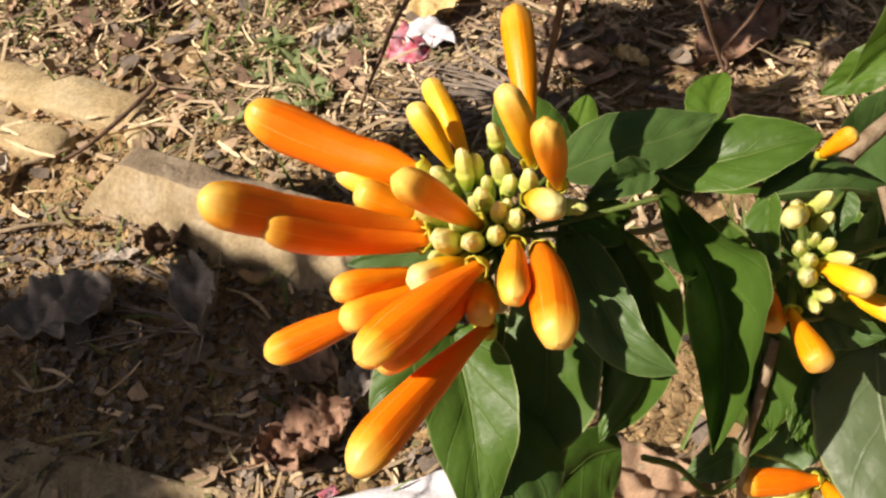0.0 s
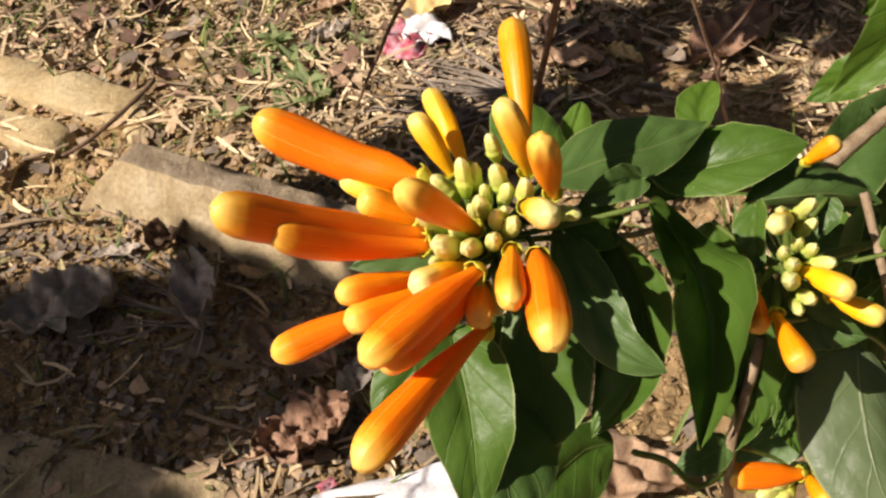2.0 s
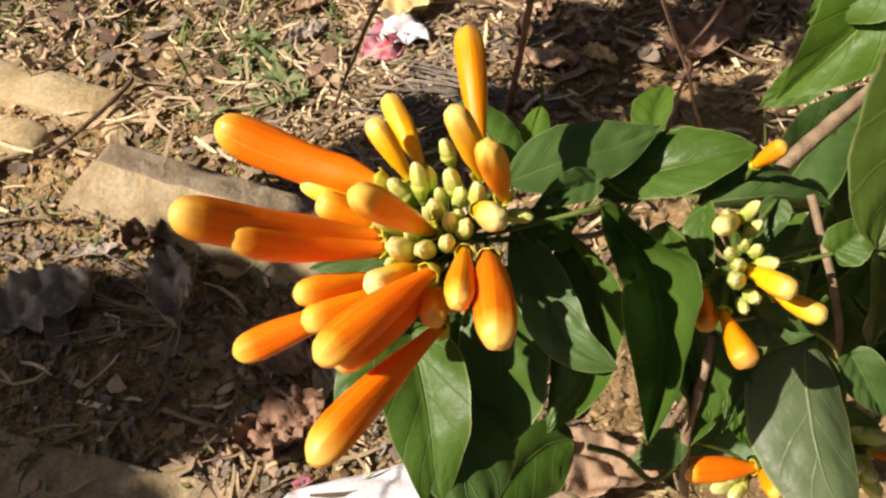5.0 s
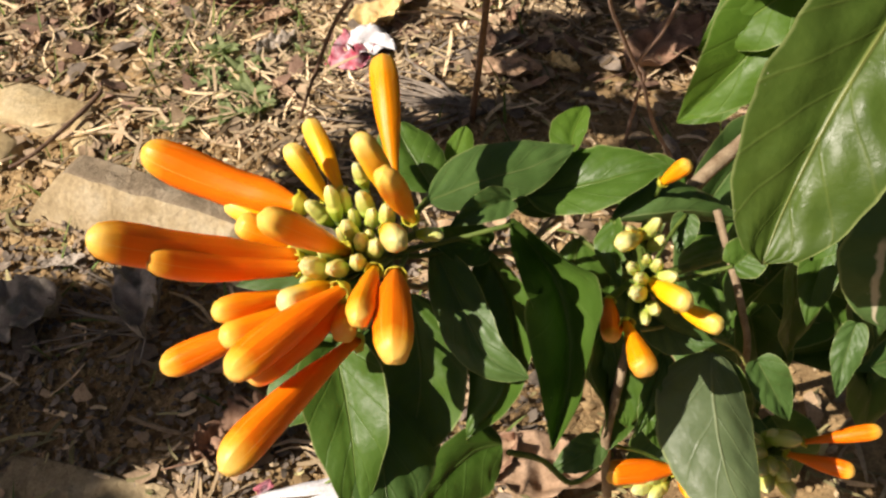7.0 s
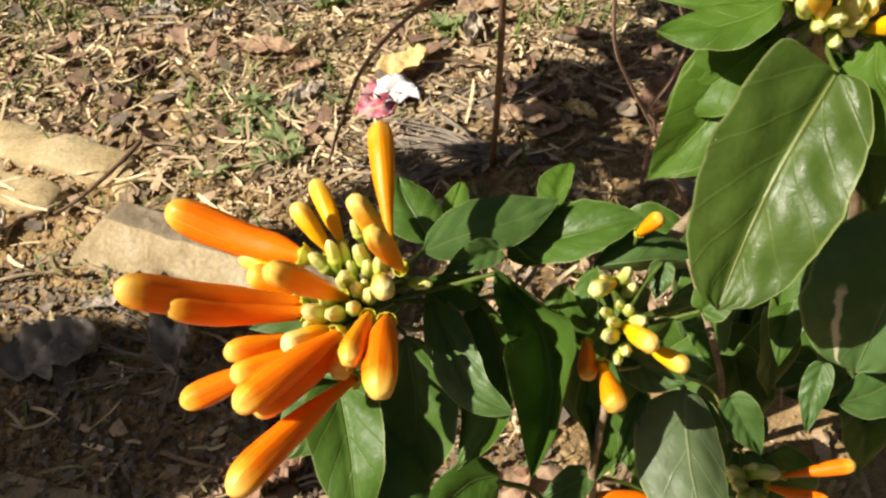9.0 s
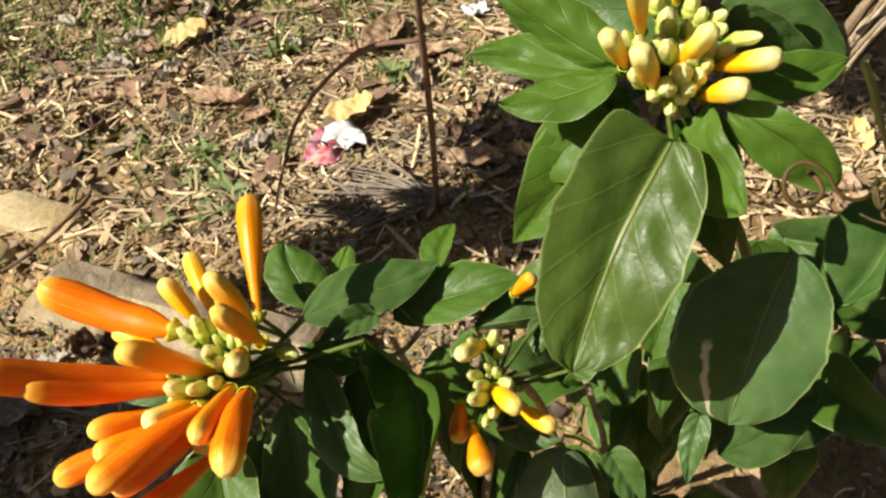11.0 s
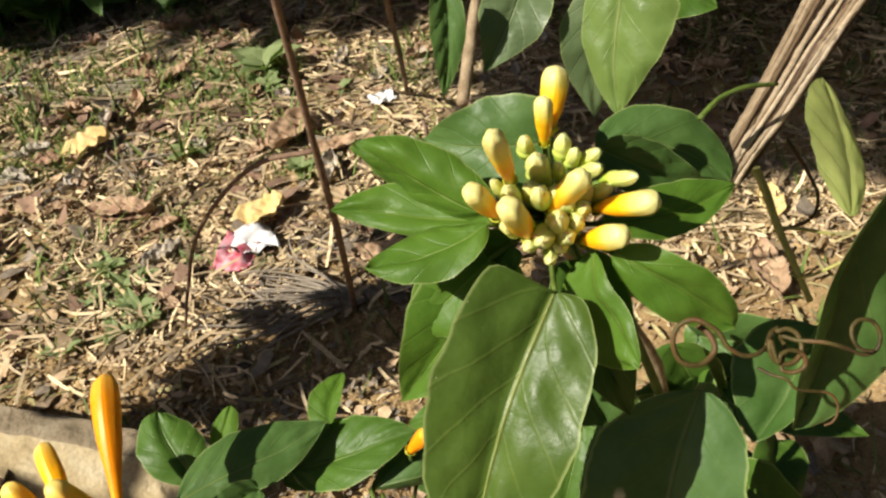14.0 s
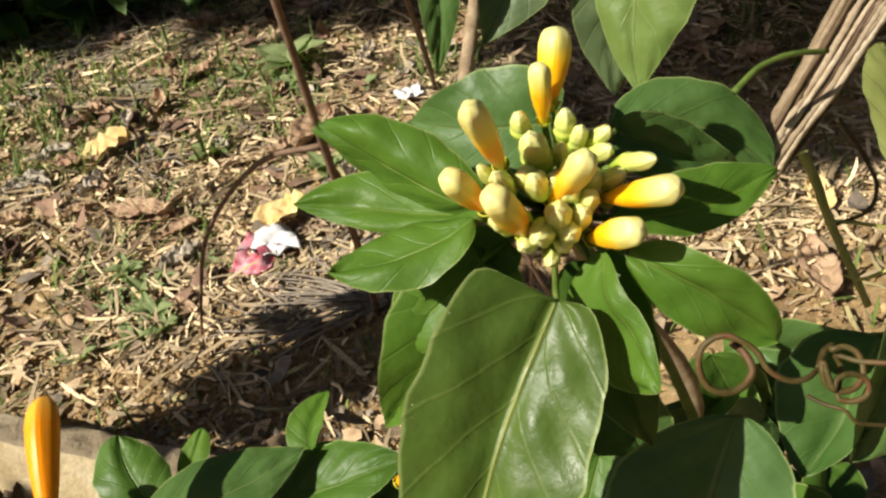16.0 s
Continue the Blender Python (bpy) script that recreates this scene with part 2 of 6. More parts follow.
_own = ramp(_t, _t.nodes.new("ShaderNodeObjectInfo").outputs["Random"], [(0.0, (0.14, 0.11, 0.09)), (0.3, (0.50, 0.42, 0.34)), (0.6, (0.85, 0.80, 0.74)), (0.8, (1.25, 1.22, 1.2)), (1.0, (1.65, 1.65, 1.65))])
_t.links.new(mixed(_t, "MULTIPLY", 1.0, _b.inputs["Base Color"].links[0].from_socket, _own), _b.inputs["Base Color"])


def soil_material():
    m, t, b = material("dry_ochre_soil")
    wide = world_noise(t, 5.0, 4.0)
    base = ramp(t, wide, [(0.30, (0.285, 0.192, 0.094)), (0.50, (0.43, 0.300, 0.152)), (0.72, (0.555, 0.400, 0.210))])
    base = mixed(t, 'MULTIPLY', 0.8, base, ramp(t, world_noise(t, 60.0, 8.0, 0.75), [(0.30, (0.40, 0.36, 0.32)), (0.52, (0.95, 0.95, 0.95)), (0.75, (1.35, 1.3, 1.2))]))
    base = mixed(t, 'MULTIPLY', 0.6, base, ramp(t, world_noise(t, 420.0, 4.0, 0.7), [(0.35, (0.5, 0.48, 0.46)), (0.65, (1.25, 1.22, 1.18))]))
    t.links.new(base, b.inputs["Base Color"])
    b.inputs["Roughness"].default_value = 0.95
    b.inputs["Specular IOR Level"].default_value = 0.15
    bump(t, b, world_noise(t, 240.0, 8.0, 0.75), 0.8, 0.003)
    return m


SOIL = soil_material()
OLIVE = plain_stuff("faded_grass", [(0.3, (0.27, 0.235, 0.11)), (0.7, (0.50, 0.44, 0.23))], 35.0, 0.7, 0.3, 0.0008, 1.0, ((0.45, 0.45, 0.42), (1.5, 1.5, 1.4)))
STRAW = plain_stuff("straw_litter", [(0.3, (0.52, 0.405, 0.245)), (0.7, (0.77, 0.635, 0.435))], 30.0, 0.7, 0.3, 0.0008, 1.0, ((0.20, 0.18, 0.17), (1.65, 1.6, 1.5)))
CRUMB = plain_stuff("soil_crumbs", [(0.3, (0.32, 0.22, 0.108)), (0.7, (0.53, 0.39, 0.20))], 40.0, 0.95, 0.6, 0.001, 1.0, ((0.5, 0.47, 0.44), (1.3, 1.28, 1.25)))
BARK = plain_stuff("leaf_crumbs", [(0.3, (0.30, 0.215, 0.13)), (0.7, (0.64, 0.50, 0.34))], 50.0, 0.85, 0.5, 0.001, 1.0, ((0.5, 0.5, 0.5), (1.5, 1.4, 1.3)))
SCRAP = plain_stuff("grey_leaf_scraps", [(0.3, (0.17, 0.14, 0.11)), (0.7, (0.36, 0.31, 0.25))], 50.0, 0.85, 0.5, 0.001, 1.0, ((0.4, 0.38, 0.36), (1.5, 1.45, 1.4)))
BROWN_SCRAP = plain_stuff("brown_leaf_scraps", [(0.3, (0.25, 0.155, 0.105)), (0.7, (0.47, 0.32, 0.235))], 50.0, 0.8, 0.5, 0.001, 1.0, ((0.35, 0.33, 0.32), (1.4, 1.35, 1.3)))
GRASS = plain_stuff("grass_blades", [(0.3, (0.085, 0.15, 0.03)), (0.7, (0.20, 0.27, 0.075))], 60.0, 0.55, 0.0, 0.001, 0.8, ((0.7, 0.75, 0.6), (1.5, 1.3, 1.1)))
KERB = plain_stuff("worn_sandstone", [(0.3, (0.45, 0.335, 0.17)), (0.5, (0.59, 0.465, 0.255)), (0.72, (0.65, 0.55, 0.35))], 22.0, 0.95, 0.8, 0.003)
# grey of the tall kerb's top faces, darker than its sides
KERB_TOP = plain_stuff("darker_grey_stone", [(0.3, (0.20, 0.155, 0.10)), (0.5, (0.28, 0.22, 0.145)), (0.72, (0.36, 0.30, 0.21))], 34.0, 0.95, 0.9, 0.003)
# duller copy of KERB; shade on the low stones is in its colour
KERB_GREY = plain_stuff("grey_shaded_sandstone", [(0.3, (0.36, 0.275, 0.15)), (0.5, (0.48, 0.38, 0.225)), (0.72, (0.56, 0.48, 0.33))], 26.0, 0.95, 0.9, 0.003)


def dead_leaf_material(name, dark, light):
    return plain_stuff(name, [(0.3, dark), (0.7, light)], 55.0, 0.7, 0.5, 0.002)


DEAD_BROWN = dead_leaf_material("dead_leaf_brown", (0.24, 0.135, 0.085), (0.44, 0.275, 0.18))
DEAD_TAN = dead_leaf_material("dead_leaf_tan", (0.34, 0.22, 0.13), (0.55, 0.38, 0.25))
DEAD_GREY = dead_leaf_material("dead_leaf_grey", (0.36, 0.31, 0.25), (0.58, 0.51, 0.42))
DEAD_YELLOW = dead_leaf_material("dead_leaf_yellow", (0.66, 0.46, 0.17), (0.86, 0.67, 0.34))
DEAD_DARK = dead_leaf_material("dead_leaf_dark", (0.075, 0.045, 0.030), (0.15, 0.09, 0.056))
PAPER_WHITE = plain_stuff("paper_white", [(0.3, (0.72, 0.71, 0.72)), (0.7, (0.86, 0.85, 0.86))], 40.0, 0.5, 0.2)
PAPER_PINK = plain_stuff("paper_pink", [(0.35, (0.50, 0.06, 0.10)), (0.55, (0.62, 0.28, 0.33)), (0.7, (0.75, 0.62, 0.64))], 70.0, 0.5, 0.2)


# ---- helpers of this scene ----
def mesh_of(name, verts, faces, uvs=None, mat=None, smooth=True):
    me = bpy.data.meshes.new(name)
    me.from_pydata([tuple(v) for v in verts], [], faces)
    if uvs is not None:
        layer = me.uv_layers.new(name="UVMap")
        loops = np.empty(len(me.loops), dtype=np.int32)
        me.loops.foreach_get("vertex_index", loops)
        layer.data.foreach_set("uv", np.asarray(uvs, dtype=np.float32)[loops].ravel())
    if mat:
        me.materials.append(mat)
    if smooth:
        me.polygons.foreach_set("use_smooth", [True] * len(me.polygons))
    me.update()
    return me


def part(name, me, parent=None, label=""):
    """One mesh object, under its thing or part when a parent is given."""
    ob = new(name, me)
    if parent:
        ob.parent = parent
    return tagged(ob, label)


def empty(name, place, label, category, group=""):
    ob = new(name)
    ob.location = place
    ob.empty_display_size = 0.02
    bpy.context.view_layer.update()
    return tagged(ob, label, category, group)


def thing_from(name, me, label, category, group="", kind=""):
    return tagged(new(name, me), label, category, group, kind)


def smooth_line(points, step=6):
    """A Catmull-Rom line through points."""
    p = [Vector(q) for q in points]
    p = [p[0] * 2 - p[1]] + p + [p[-1] * 2 - p[-2]]
    line = []
    for k in range(1, len(p) - 2):
        for j in range(step):
            s = j / step
            a, b, c, d = p[k - 1:k + 3]
            line.append(0.5 * (2 * b + (c - a) * s + (2 * a - 5 * b + 4 * c - d) * s * s + (3 * b - a - 3 * c + d) * s ** 3))
    return line + [p[-2]]


def tube_mesh(name, points, radius, mat, sides=8, taper=0.0, rough=0.12, origin=Vector()):
    line = smooth_line(points)
    verts, faces = [], []
    side = Vector((0.31, 0.2, 0.93))
    for k, q in enumerate(line):
        way = (line[min(k + 1, len(line) - 1)] - line[max(k - 1, 0)]).normalized()
        side = (side - way * side.dot(way)).normalized()
        other = way.cross(side)
        r = radius * (1 - taper * k / (len(line) - 1))
        for j in range(sides):
            a = 2 * math.pi * j / sides
            rr = r * (1 + rough * noise.noise(q * 300 + Vector((math.cos(a), math.sin(a), 0)) * 1.5))
            verts.append(q + (side * math.cos(a) + other * math.sin(a)) * rr - origin)
    for k in range(len(line) - 1):
        for j in range(sides):
            n = (j + 1) % sides
            faces.append((k * sides + j, k * sides + n, (k + 1) * sides + n, (k + 1) * sides + j))
    faces += [tuple(range(sides - 1, -1, -1)), tuple(range(len(verts) - sides, len(verts)))]
    return mesh_of(name, verts, faces, None, mat)


def frame_of(way, hint):
    """Axes with z along way and x near hint."""
    z = Vector(way).normalized()
    x = Vector(hint)
    x = x - z * x.dot(z)
    if x.length < 1e-4:
        x = z.orthogonal()
    x.normalize()
    return Matrix((x, z.cross(x), z)).transposed()


def leaf_mesh(name, length, width, fold, bend, veins, mat, seed, thick=0.0005, rows=22, cols=10, full=0.15):
    """An ovate blade along z that faces x: folded at the rib, quilted between the veins, with a wavy margin."""
    rng = random.Random(seed)
    ph, amp = rng.uniform(0, 6.28), rng.uniform(0.045, 0.085)
    sway, o = rng.uniform(-0.05, 0.05), Vector((rng.uniform(0, 90), 0, 0))
    pa, pb = 0.5 - 0.10 * full, 1.12 - 0.52 * full
    peak = pa / (pa + pb)
    top = peak ** pa * (1 - peak) ** pb
    verts, uvs, faces = [], [], []
    for layer in (0,):
        for i in range(rows + 1):
            s = (i / rows) ** 1.4
            half = width / 2 * max((max(s, 0.0) ** pa) * (max(1 - s, 0.0) ** pb) / top, 0.004)
            half *= 1 + 0.025 * math.sin(s * 17 + ph) + 0.015 * math.sin(s * 31 + ph * 2)
            for j in range(cols + 1):
                v = 2 * j / cols - 1
                a = abs(v)
                curl = fold * (1.08 - 0.30 * a * a)
                y = half / math.cos(fold * 0.9) * v * math.cos(curl)
                lift = half / math.cos(fold * 0.9) * a * math.sin(curl)
                lift += amp * width * a * a * math.sin(s * 9 + ph + (1.3 if v > 0 else 0))
                lift += 0.0011 * veins * math.cos((s * 4.6 - 1.7 * a ** 0.8) * 2 * math.pi) * a * (1 - a) * 2.4
                q = Vector((y, s * length, 0))
                lift += 0.0022 * noise.noise(q * 38 + o) * (0.3 + a) + 0.0008 * noise.noise(q * 110 + o)
                y += sway * length * math.sin(math.pi * s)
                lift -= 0.0009 * math.exp(-(v * 9) ** 2)
                lift += bend * length * 4 * s * (1 - s) - bend * length * 0.8 * s * s * s
                back = (0.20 + 0.22 * max(full - 0.3, 0)) * width * a * a * math.exp(-s * (7 - 2.2 * full)) * (1 - math.exp(-s * 40))
                verts.append((lift - layer * thick * (1 - 0.7 * a), y, s * length - back))
                uvs.append((j / cols, s))
    n, w = (rows + 1) * (cols + 1), cols + 1
    for i in range(rows):
        for j in range(cols):
            q = (i * w + j, i * w + j + 1, (i + 1) * w + j + 1, (i + 1) * w + j)
            faces.append(q)
    return mesh_of(name, verts, faces, uvs, mat)


COUNT = [0]
VINE = empty("flame_vine", (0.16, 0.32, 0.0), "flame vine with orange tubular buds and glossy green leaves", "flowering vine")


def hang(ob, parent, m):
    """Puts ob, under parent, at the pose m in the world."""
    ob.parent = parent
    base = parent.matrix_world.copy() if parent.parent is None else parent.parent.matrix_world @ parent.matrix_basis
    ob.matrix_basis = base.inverted() @ m
    return ob


def leaf(origin, base, tip, width, face, fold=0.25, bend=0.05, veins=1.0, mat=None, full=0.15):
    """A leaf of the vine, with its stalk to the node that it grows from."""
    COUNT[0] += 1
    base, tip = Vector(base), Vector(tip)
    span = tip - base
    m = frame_of(span, face).to_4x4()
    m.translation = base
    if mat is None:
        mat = (LEAF, LEAF, LEAF_DUSTY)[COUNT[0] % 3]
    ob = part("leaf", leaf_mesh("leaf", span.length, width, fold, bend, veins, mat, COUNT[0], full=full))
    hang(ob, VINE, m)
    if (base - origin).length < 0.05:
        back = m.to_3x3() @ Vector((-0.006, 0, -0.004))
        st = part("leaf_stalk", tube_mesh("leaf_stalk", [origin, (origin + base) / 2 + back, base], 0.0009, STALK_GREEN, 6))
        hang(st, ob, Matrix())
    return ob


def shaped_leaf(origin, rib, a, b, peak=0.4, point=0.9, lobe=(0.0, 0.0), curl=(0.05, 0.05), bow=(0.1, 0.1), wave=0.045, veins=1.0, pucker=0.5, mat=None):
    """A blade along a bent rib, with its two margins passing through a and b where it is widest (peak may differ from half to half); lobe: how far the base
    runs back beside the stalk, bow: how far each half is domed, curl: how far its margin turns up."""
    COUNT[0] += 1
    rng = random.Random(COUNT[0] * 7 + 3)
    line = smooth_line(rib, 14)
    run = [0.0]
    for p, q in zip(line, line[1:]):
        run.append(run[-1] + (q - p).length)
    length, rows, half_cols = run[-1], 34, 8

    def rib_at(s):
        d = min(max(s, 0.0), 1.0) * length
        k = min(max(int(np.searchsorted(run, d)), 1), len(line) - 1)
        return line[k - 1].lerp(line[k], (d - run[k - 1]) / max(run[k] - run[k - 1], 1e-9))

    def way_at(s):
        return (rib_at(min(s + 0.04, 1.0)) - rib_at(max(s - 0.04, 0.0))).normalized()

    pb = point
    sides, forms = [], []
    for k, p in enumerate((a, b)):
        widest = peak[k] if isinstance(peak, tuple) else peak
        pa = min(pb * widest / (1 - widest), 0.62)
        top = pa / (pa + pb)
        forms.append((pa, top ** pa * (1 - top) ** pb))
        along = way_at(top)
        v = Vector(p) - rib_at(top)
        v -= along * v.dot(along) * 0.7
        n = v.cross(along).normalized()
        if n.dot(Vector((0.0, -0.62, 0.78))) < 0:
            n = -n
        sides.append((v, n, lobe[k], curl[k], bow[k], rng.uniform(0, 6.28), along))
    o = Vector((rng.uniform(0, 90), 0, 0))
    verts, uvs, faces = [], [], []
    for i in range(rows + 1):
        s = (i / rows) ** 1.25
        mid, back = rib_at(s), way_at(s)
        for j in range(-half_cols, half_cols + 1):
            u = abs(j) / half_cols
            v, n, lb, cu, bo, ph, along = sides[0 if j < 0 else 1]
            pa, most = forms[0 if j < 0 else 1]
            f = max(s ** pa * (1 - s) ** pb / most, 0.004)
            spin = along.rotation_difference(way_at(s))
            w = v.length * f
            edge = f * (1 + 0.02 * math.sin(s * 19 + ph) + 0.012 * math.sin(s * 37 + ph * 2) + 0.022 * noise.noise(Vector((s * 48, ph, 2.0))))
            q = Vector((s * length, j * 0.002, 0))
            lift = w * (bo * 4 * u * (1 - u) + cu * u ** 4 + wave * u * u * math.sin(s * 10 + ph))
            lift += 0.0011 * veins * min(1.0, v.length / 0.018) ** 2 * math.cos((s * 4.6 - 1.7 * u ** 0.8) * 2 * math.pi) * u * (1 - u) * 2.4
            lift += 0.0016 * pucker * noise.noise(Vector((s * length * 70, j / half_cols * v.length * 90, 0)) + o) * min(1.0, 4 * u) * (1 - 0.6 * u)
            lift += 0.0014 * noise.noise(q * 42 + o) * (0.3 + u) + 0.0006 * noise.noise(q * 120 + o) - 0.0007 * math.exp(-(u * 8) ** 2)
            p = mid + spin @ (v * (edge * u) + n * lift)
            p -= back * lb * u ** 1.4 * math.exp(-s * 8) * (1 - math.exp(-s * 45)) * 1.6
            verts.append(p - Vector(rib[0]))
            uvs.append((0.5 + 0.5 * j / half_cols, s))
    w = 2 * half_cols + 1
    for i in range(rows):
        for j in range(w - 1):
            faces.append((i * w + j, i * w + j + 1, (i + 1) * w + j + 1, (i + 1) * w + j))
    if mat is None:
        mat = (LEAF, LEAF, LEAF_DUSTY)[COUNT[0] % 3]
    ob = hang(part("leaf", mesh_of("leaf", verts, faces, uvs, mat)), VINE, Matrix.Translation(rib[0]))
    start = Vector(rib[0])
    if (start - origin).length < 0.06:
        hang(part("leaf_stalk", tube_mesh("leaf_stalk", [origin, origin.lerp(start, 0.5) + Vector((0, 0.003, -0.004)), start], 0.0010, STALK_GREEN, 6)), ob, Matrix())
    return ob


def bud_mesh(name, kind, length, radius, bend, seed):
    """A club-shaped closed petal tube along z with five faint lobes at its tip."""
    rng = random.Random(seed)
    if kind == 'green':
        shape = ((0, 0.46), (0.15, 0.72), (0.36, 0.94), (0.41, 0.95), (0.45, 0.80), (0.60, 0.86), (0.80, 0.72), (0.93, 0.42), (1.0, 0.04))
    else:
        shape = ((0, 0.36), (0.08, 0.42), (0.20, 0.60), (0.35, 0.82), (0.55, 0.96), (0.75, 1.0), (0.88, 0.93), (0.95, 0.72), (0.985, 0.42), (1.0, 0.04))
    if kind in ('long', 'tall'):
        shape = ((0, 0.30), (0.10, 0.34), (0.22, 0.44), (0.36, 0.62), (0.52, 0.82), (0.70, 0.97), (0.82, 1.0), (0.91, 0.90), (0.96, 0.68), (0.985, 0.42), (1.0, 0.04))
    if kind == 'wide':
        shape = ((0, 0.34), (0.06, 0.38), (0.13, 0.62), (0.24, 0.86), (0.45, 0.98), (0.78, 1.0), (0.90, 0.90), (0.96, 0.68), (0.985, 0.42), (1.0, 0.04))
    rows, sides = 26, 30
    if kind in ('mid', 'gold'):
        radius *= 0.93
    o = Vector((seed * 1.37, 0, 0))
    turn = rng.uniform(0, 6.28)
    verts, uvs, faces = [], [], []
    ks, vs = [a for a, _ in shape], [b for _, b in shape]
    for i in range(rows + 1):
        s = 1 - (1 - i / rows) ** 1.35
        r = radius * float(np.interp(s, ks, vs))
        off = bend * length * 4 * s * (1 - s)
        for j in range(sides + 1):
            a = 2 * math.pi * j / sides
            lobe = 1 + (0.12 if kind == 'green' else 0.07) * math.cos(5 * a) * max(0.0, (s - 0.35)) * 1.4
            lobe += 0.03 * math.sin(2 * a + turn) + 0.02 * math.sin(9 * s + turn)
            lobe += 0.07 * noise.noise(Vector((math.cos(a) * 1.3, math.sin(a) * 1.3, s * 3.5)) + o)
            verts.append((off + r * lobe * math.cos(a), r * lobe * math.sin(a), s * length))
            uvs.append((j / sides, s))
    w = sides + 1
    for i in range(rows):
        for j in range(sides):
            faces.append((i * w + j, i * w + j + 1, (i + 1) * w + j + 1, (i + 1) * w + j))
    faces.append(tuple(range(sides - 1, -1, -1)))
    return mesh_of(name, verts, faces, uvs, BUD['ripe' if kind in ('long', 'wide') else kind])


def cup_mesh(radius):
    """The calyx: a short flared cup with five blunt teeth and a thick rim."""
    verts, faces, sides = [], [], 20
    prof = ((0.0, 0.55), (0.35, 0.85), (0.75, 1.10), (1.0, 1.24), (1.0, 1.12), (0.75, 0.98))
    for k, (h, r) in enumerate(prof):
        for j in range(sides):
            a = 2 * math.pi * j / sides
            tooth = 0.16 * math.cos(5 * a) if k in (3, 4) else 0
            verts.append((radius * r * math.cos(a), radius * r * math.sin(a), radius * 1.15 * (h + tooth)))
    for k in range(len(prof) - 1):
        for j in range(sides):
            n = (j + 1) % sides
            faces.append((k * sides + j, k * sides + n, (k + 1) * sides + n, (k + 1) * sides + j))
    faces.append(tuple(range(sides - 1, -1, -1)))
    return mesh_of("calyx", verts, faces, None, CALYX)


def flower_cluster(place, foot, label):
    """The branching stalk that bears a head of buds."""
    place, foot = Vector(place), Vector(foot)
    ob = part("flower_stem", tube_mesh("flower_stem", [foot, (foot + place) / 2 + Vector((0.002, 0, 0.003)), place], 0.0022, STALK_GREEN, 10), None, label)
    ob["node"] = tuple(place)
    hang(ob, VINE, Matrix())
    return ob


def flower_bud(cluster, kind, base, tip, radius, bend=0.0):
    COUNT[0] += 1
    base, tip = Vector(base), Vector(tip)
    way = tip - base
    m = frame_of(way, (0, -0.4, 1)).to_4x4()
    m.translation = base
    ob = part("flower_bud", bud_mesh("flower_bud", kind, way.length, radius, bend, COUNT[0]))
    hang(ob, cluster, m)
    if kind != 'green':
        cup = part("calyx", cup_mesh(radius * 0.56))
        c = m.copy()
        c.translation = base - way.normalized() * radius * 0.30
        hang(cup, cluster, c)
    node_at = Vector(cluster["node"])
    mid = base.lerp(node_at, 0.55) - way.normalized() * 0.003
    far = (base - node_at).length > 0.03 and kind != 'green'
    if far:
        mid += Vector((0.008, 0.030, -0.030))
    st = part("flower_stalk", tube_mesh("flower_stalk", [node_at, mid, base + way * 0.02], 0.0010 if far else 0.0015, STALK_GREEN, 6))
    hang(st, cluster, Matrix())
    return ob


def vine_stem(points, radius, dry=False):
    return hang(part("stem", tube_mesh("stem", points, radius, STALK_DRY if dry else STALK_GREEN, 10, 0.15, 0.25)), VINE, Matrix())


def tendril(points, radius, brown=False):
    return hang(part("tendril", tube_mesh("tendril", points, radius, TENDRIL if brown else TENDRIL_GREEN, 8, 0.3)), VINE, Matrix())


def dry_stalk(points, radius):
    a, b = Vector(points[0]), Vector(points[1])
    side = Vector((0.0, 0.3, 1.0))
    o, across = (a + b) * 400, Vector((0.7, -0.7, 0.0))
    line = [a.lerp(b, k / 8) + side * 0.0012 * noise.noise(o + Vector((k * 0.9, 0, 0))) + across * 0.0012 * noise.noise(o + Vector((0, k * 0.7, 5))) for k in range(9)]
    return hang(part("dry_stalk", tube_mesh("dry_stalk", line, radius, STALK_BROWN if radius < 0.0009 else STRAW_BUNDLE, 10, 0.0, 0.5)), VINE, Matrix())


# ---- ground ----
def ground_z(x, y):
    p = Vector((x, y, 0.0))
    return 0.010 * noise.noise(p * 5) + 0.005 * noise.noise(p * 17 + Vector((9, 0, 0))) + 0.0028 * noise.noise(p * 52) + 0.0014 * noise.noise(p * 130)


def spread(lo, hi, step, reach):
    inner = list(np.arange(lo, hi + step / 2, step))
    outer, d = [], step
    while d < reach:
        d *= 1.35
        outer.append(d)
    left = [lo - sum(outer[:k + 1]) for k in range(len(outer))][::-1]
    right = [hi + sum(outer[:k + 1]) for k in range(len(outer))]
    return left + inner + right


gx, gy = spread(-0.75, 1.05, 0.0075, 900), spread(0.15, 1.95, 0.0075, 900)
gv = [(x, y, ground_z(x, y) if abs(x) < 8 and abs(y) < 8 else 0.0) for y in gy for x in gx]
nx = len(gx)
gf = [(j * nx + i, j * nx + i + 1, (j + 1) * nx + i + 1, (j + 1) * nx + i) for j in range(len(gy) - 1) for i in range(nx - 1)]
thing_from("ground", mesh_of("ground", gv, gf, None, SOIL), "dry ochre soil strewn with straw and leaf litter", "ground", kind="structure")


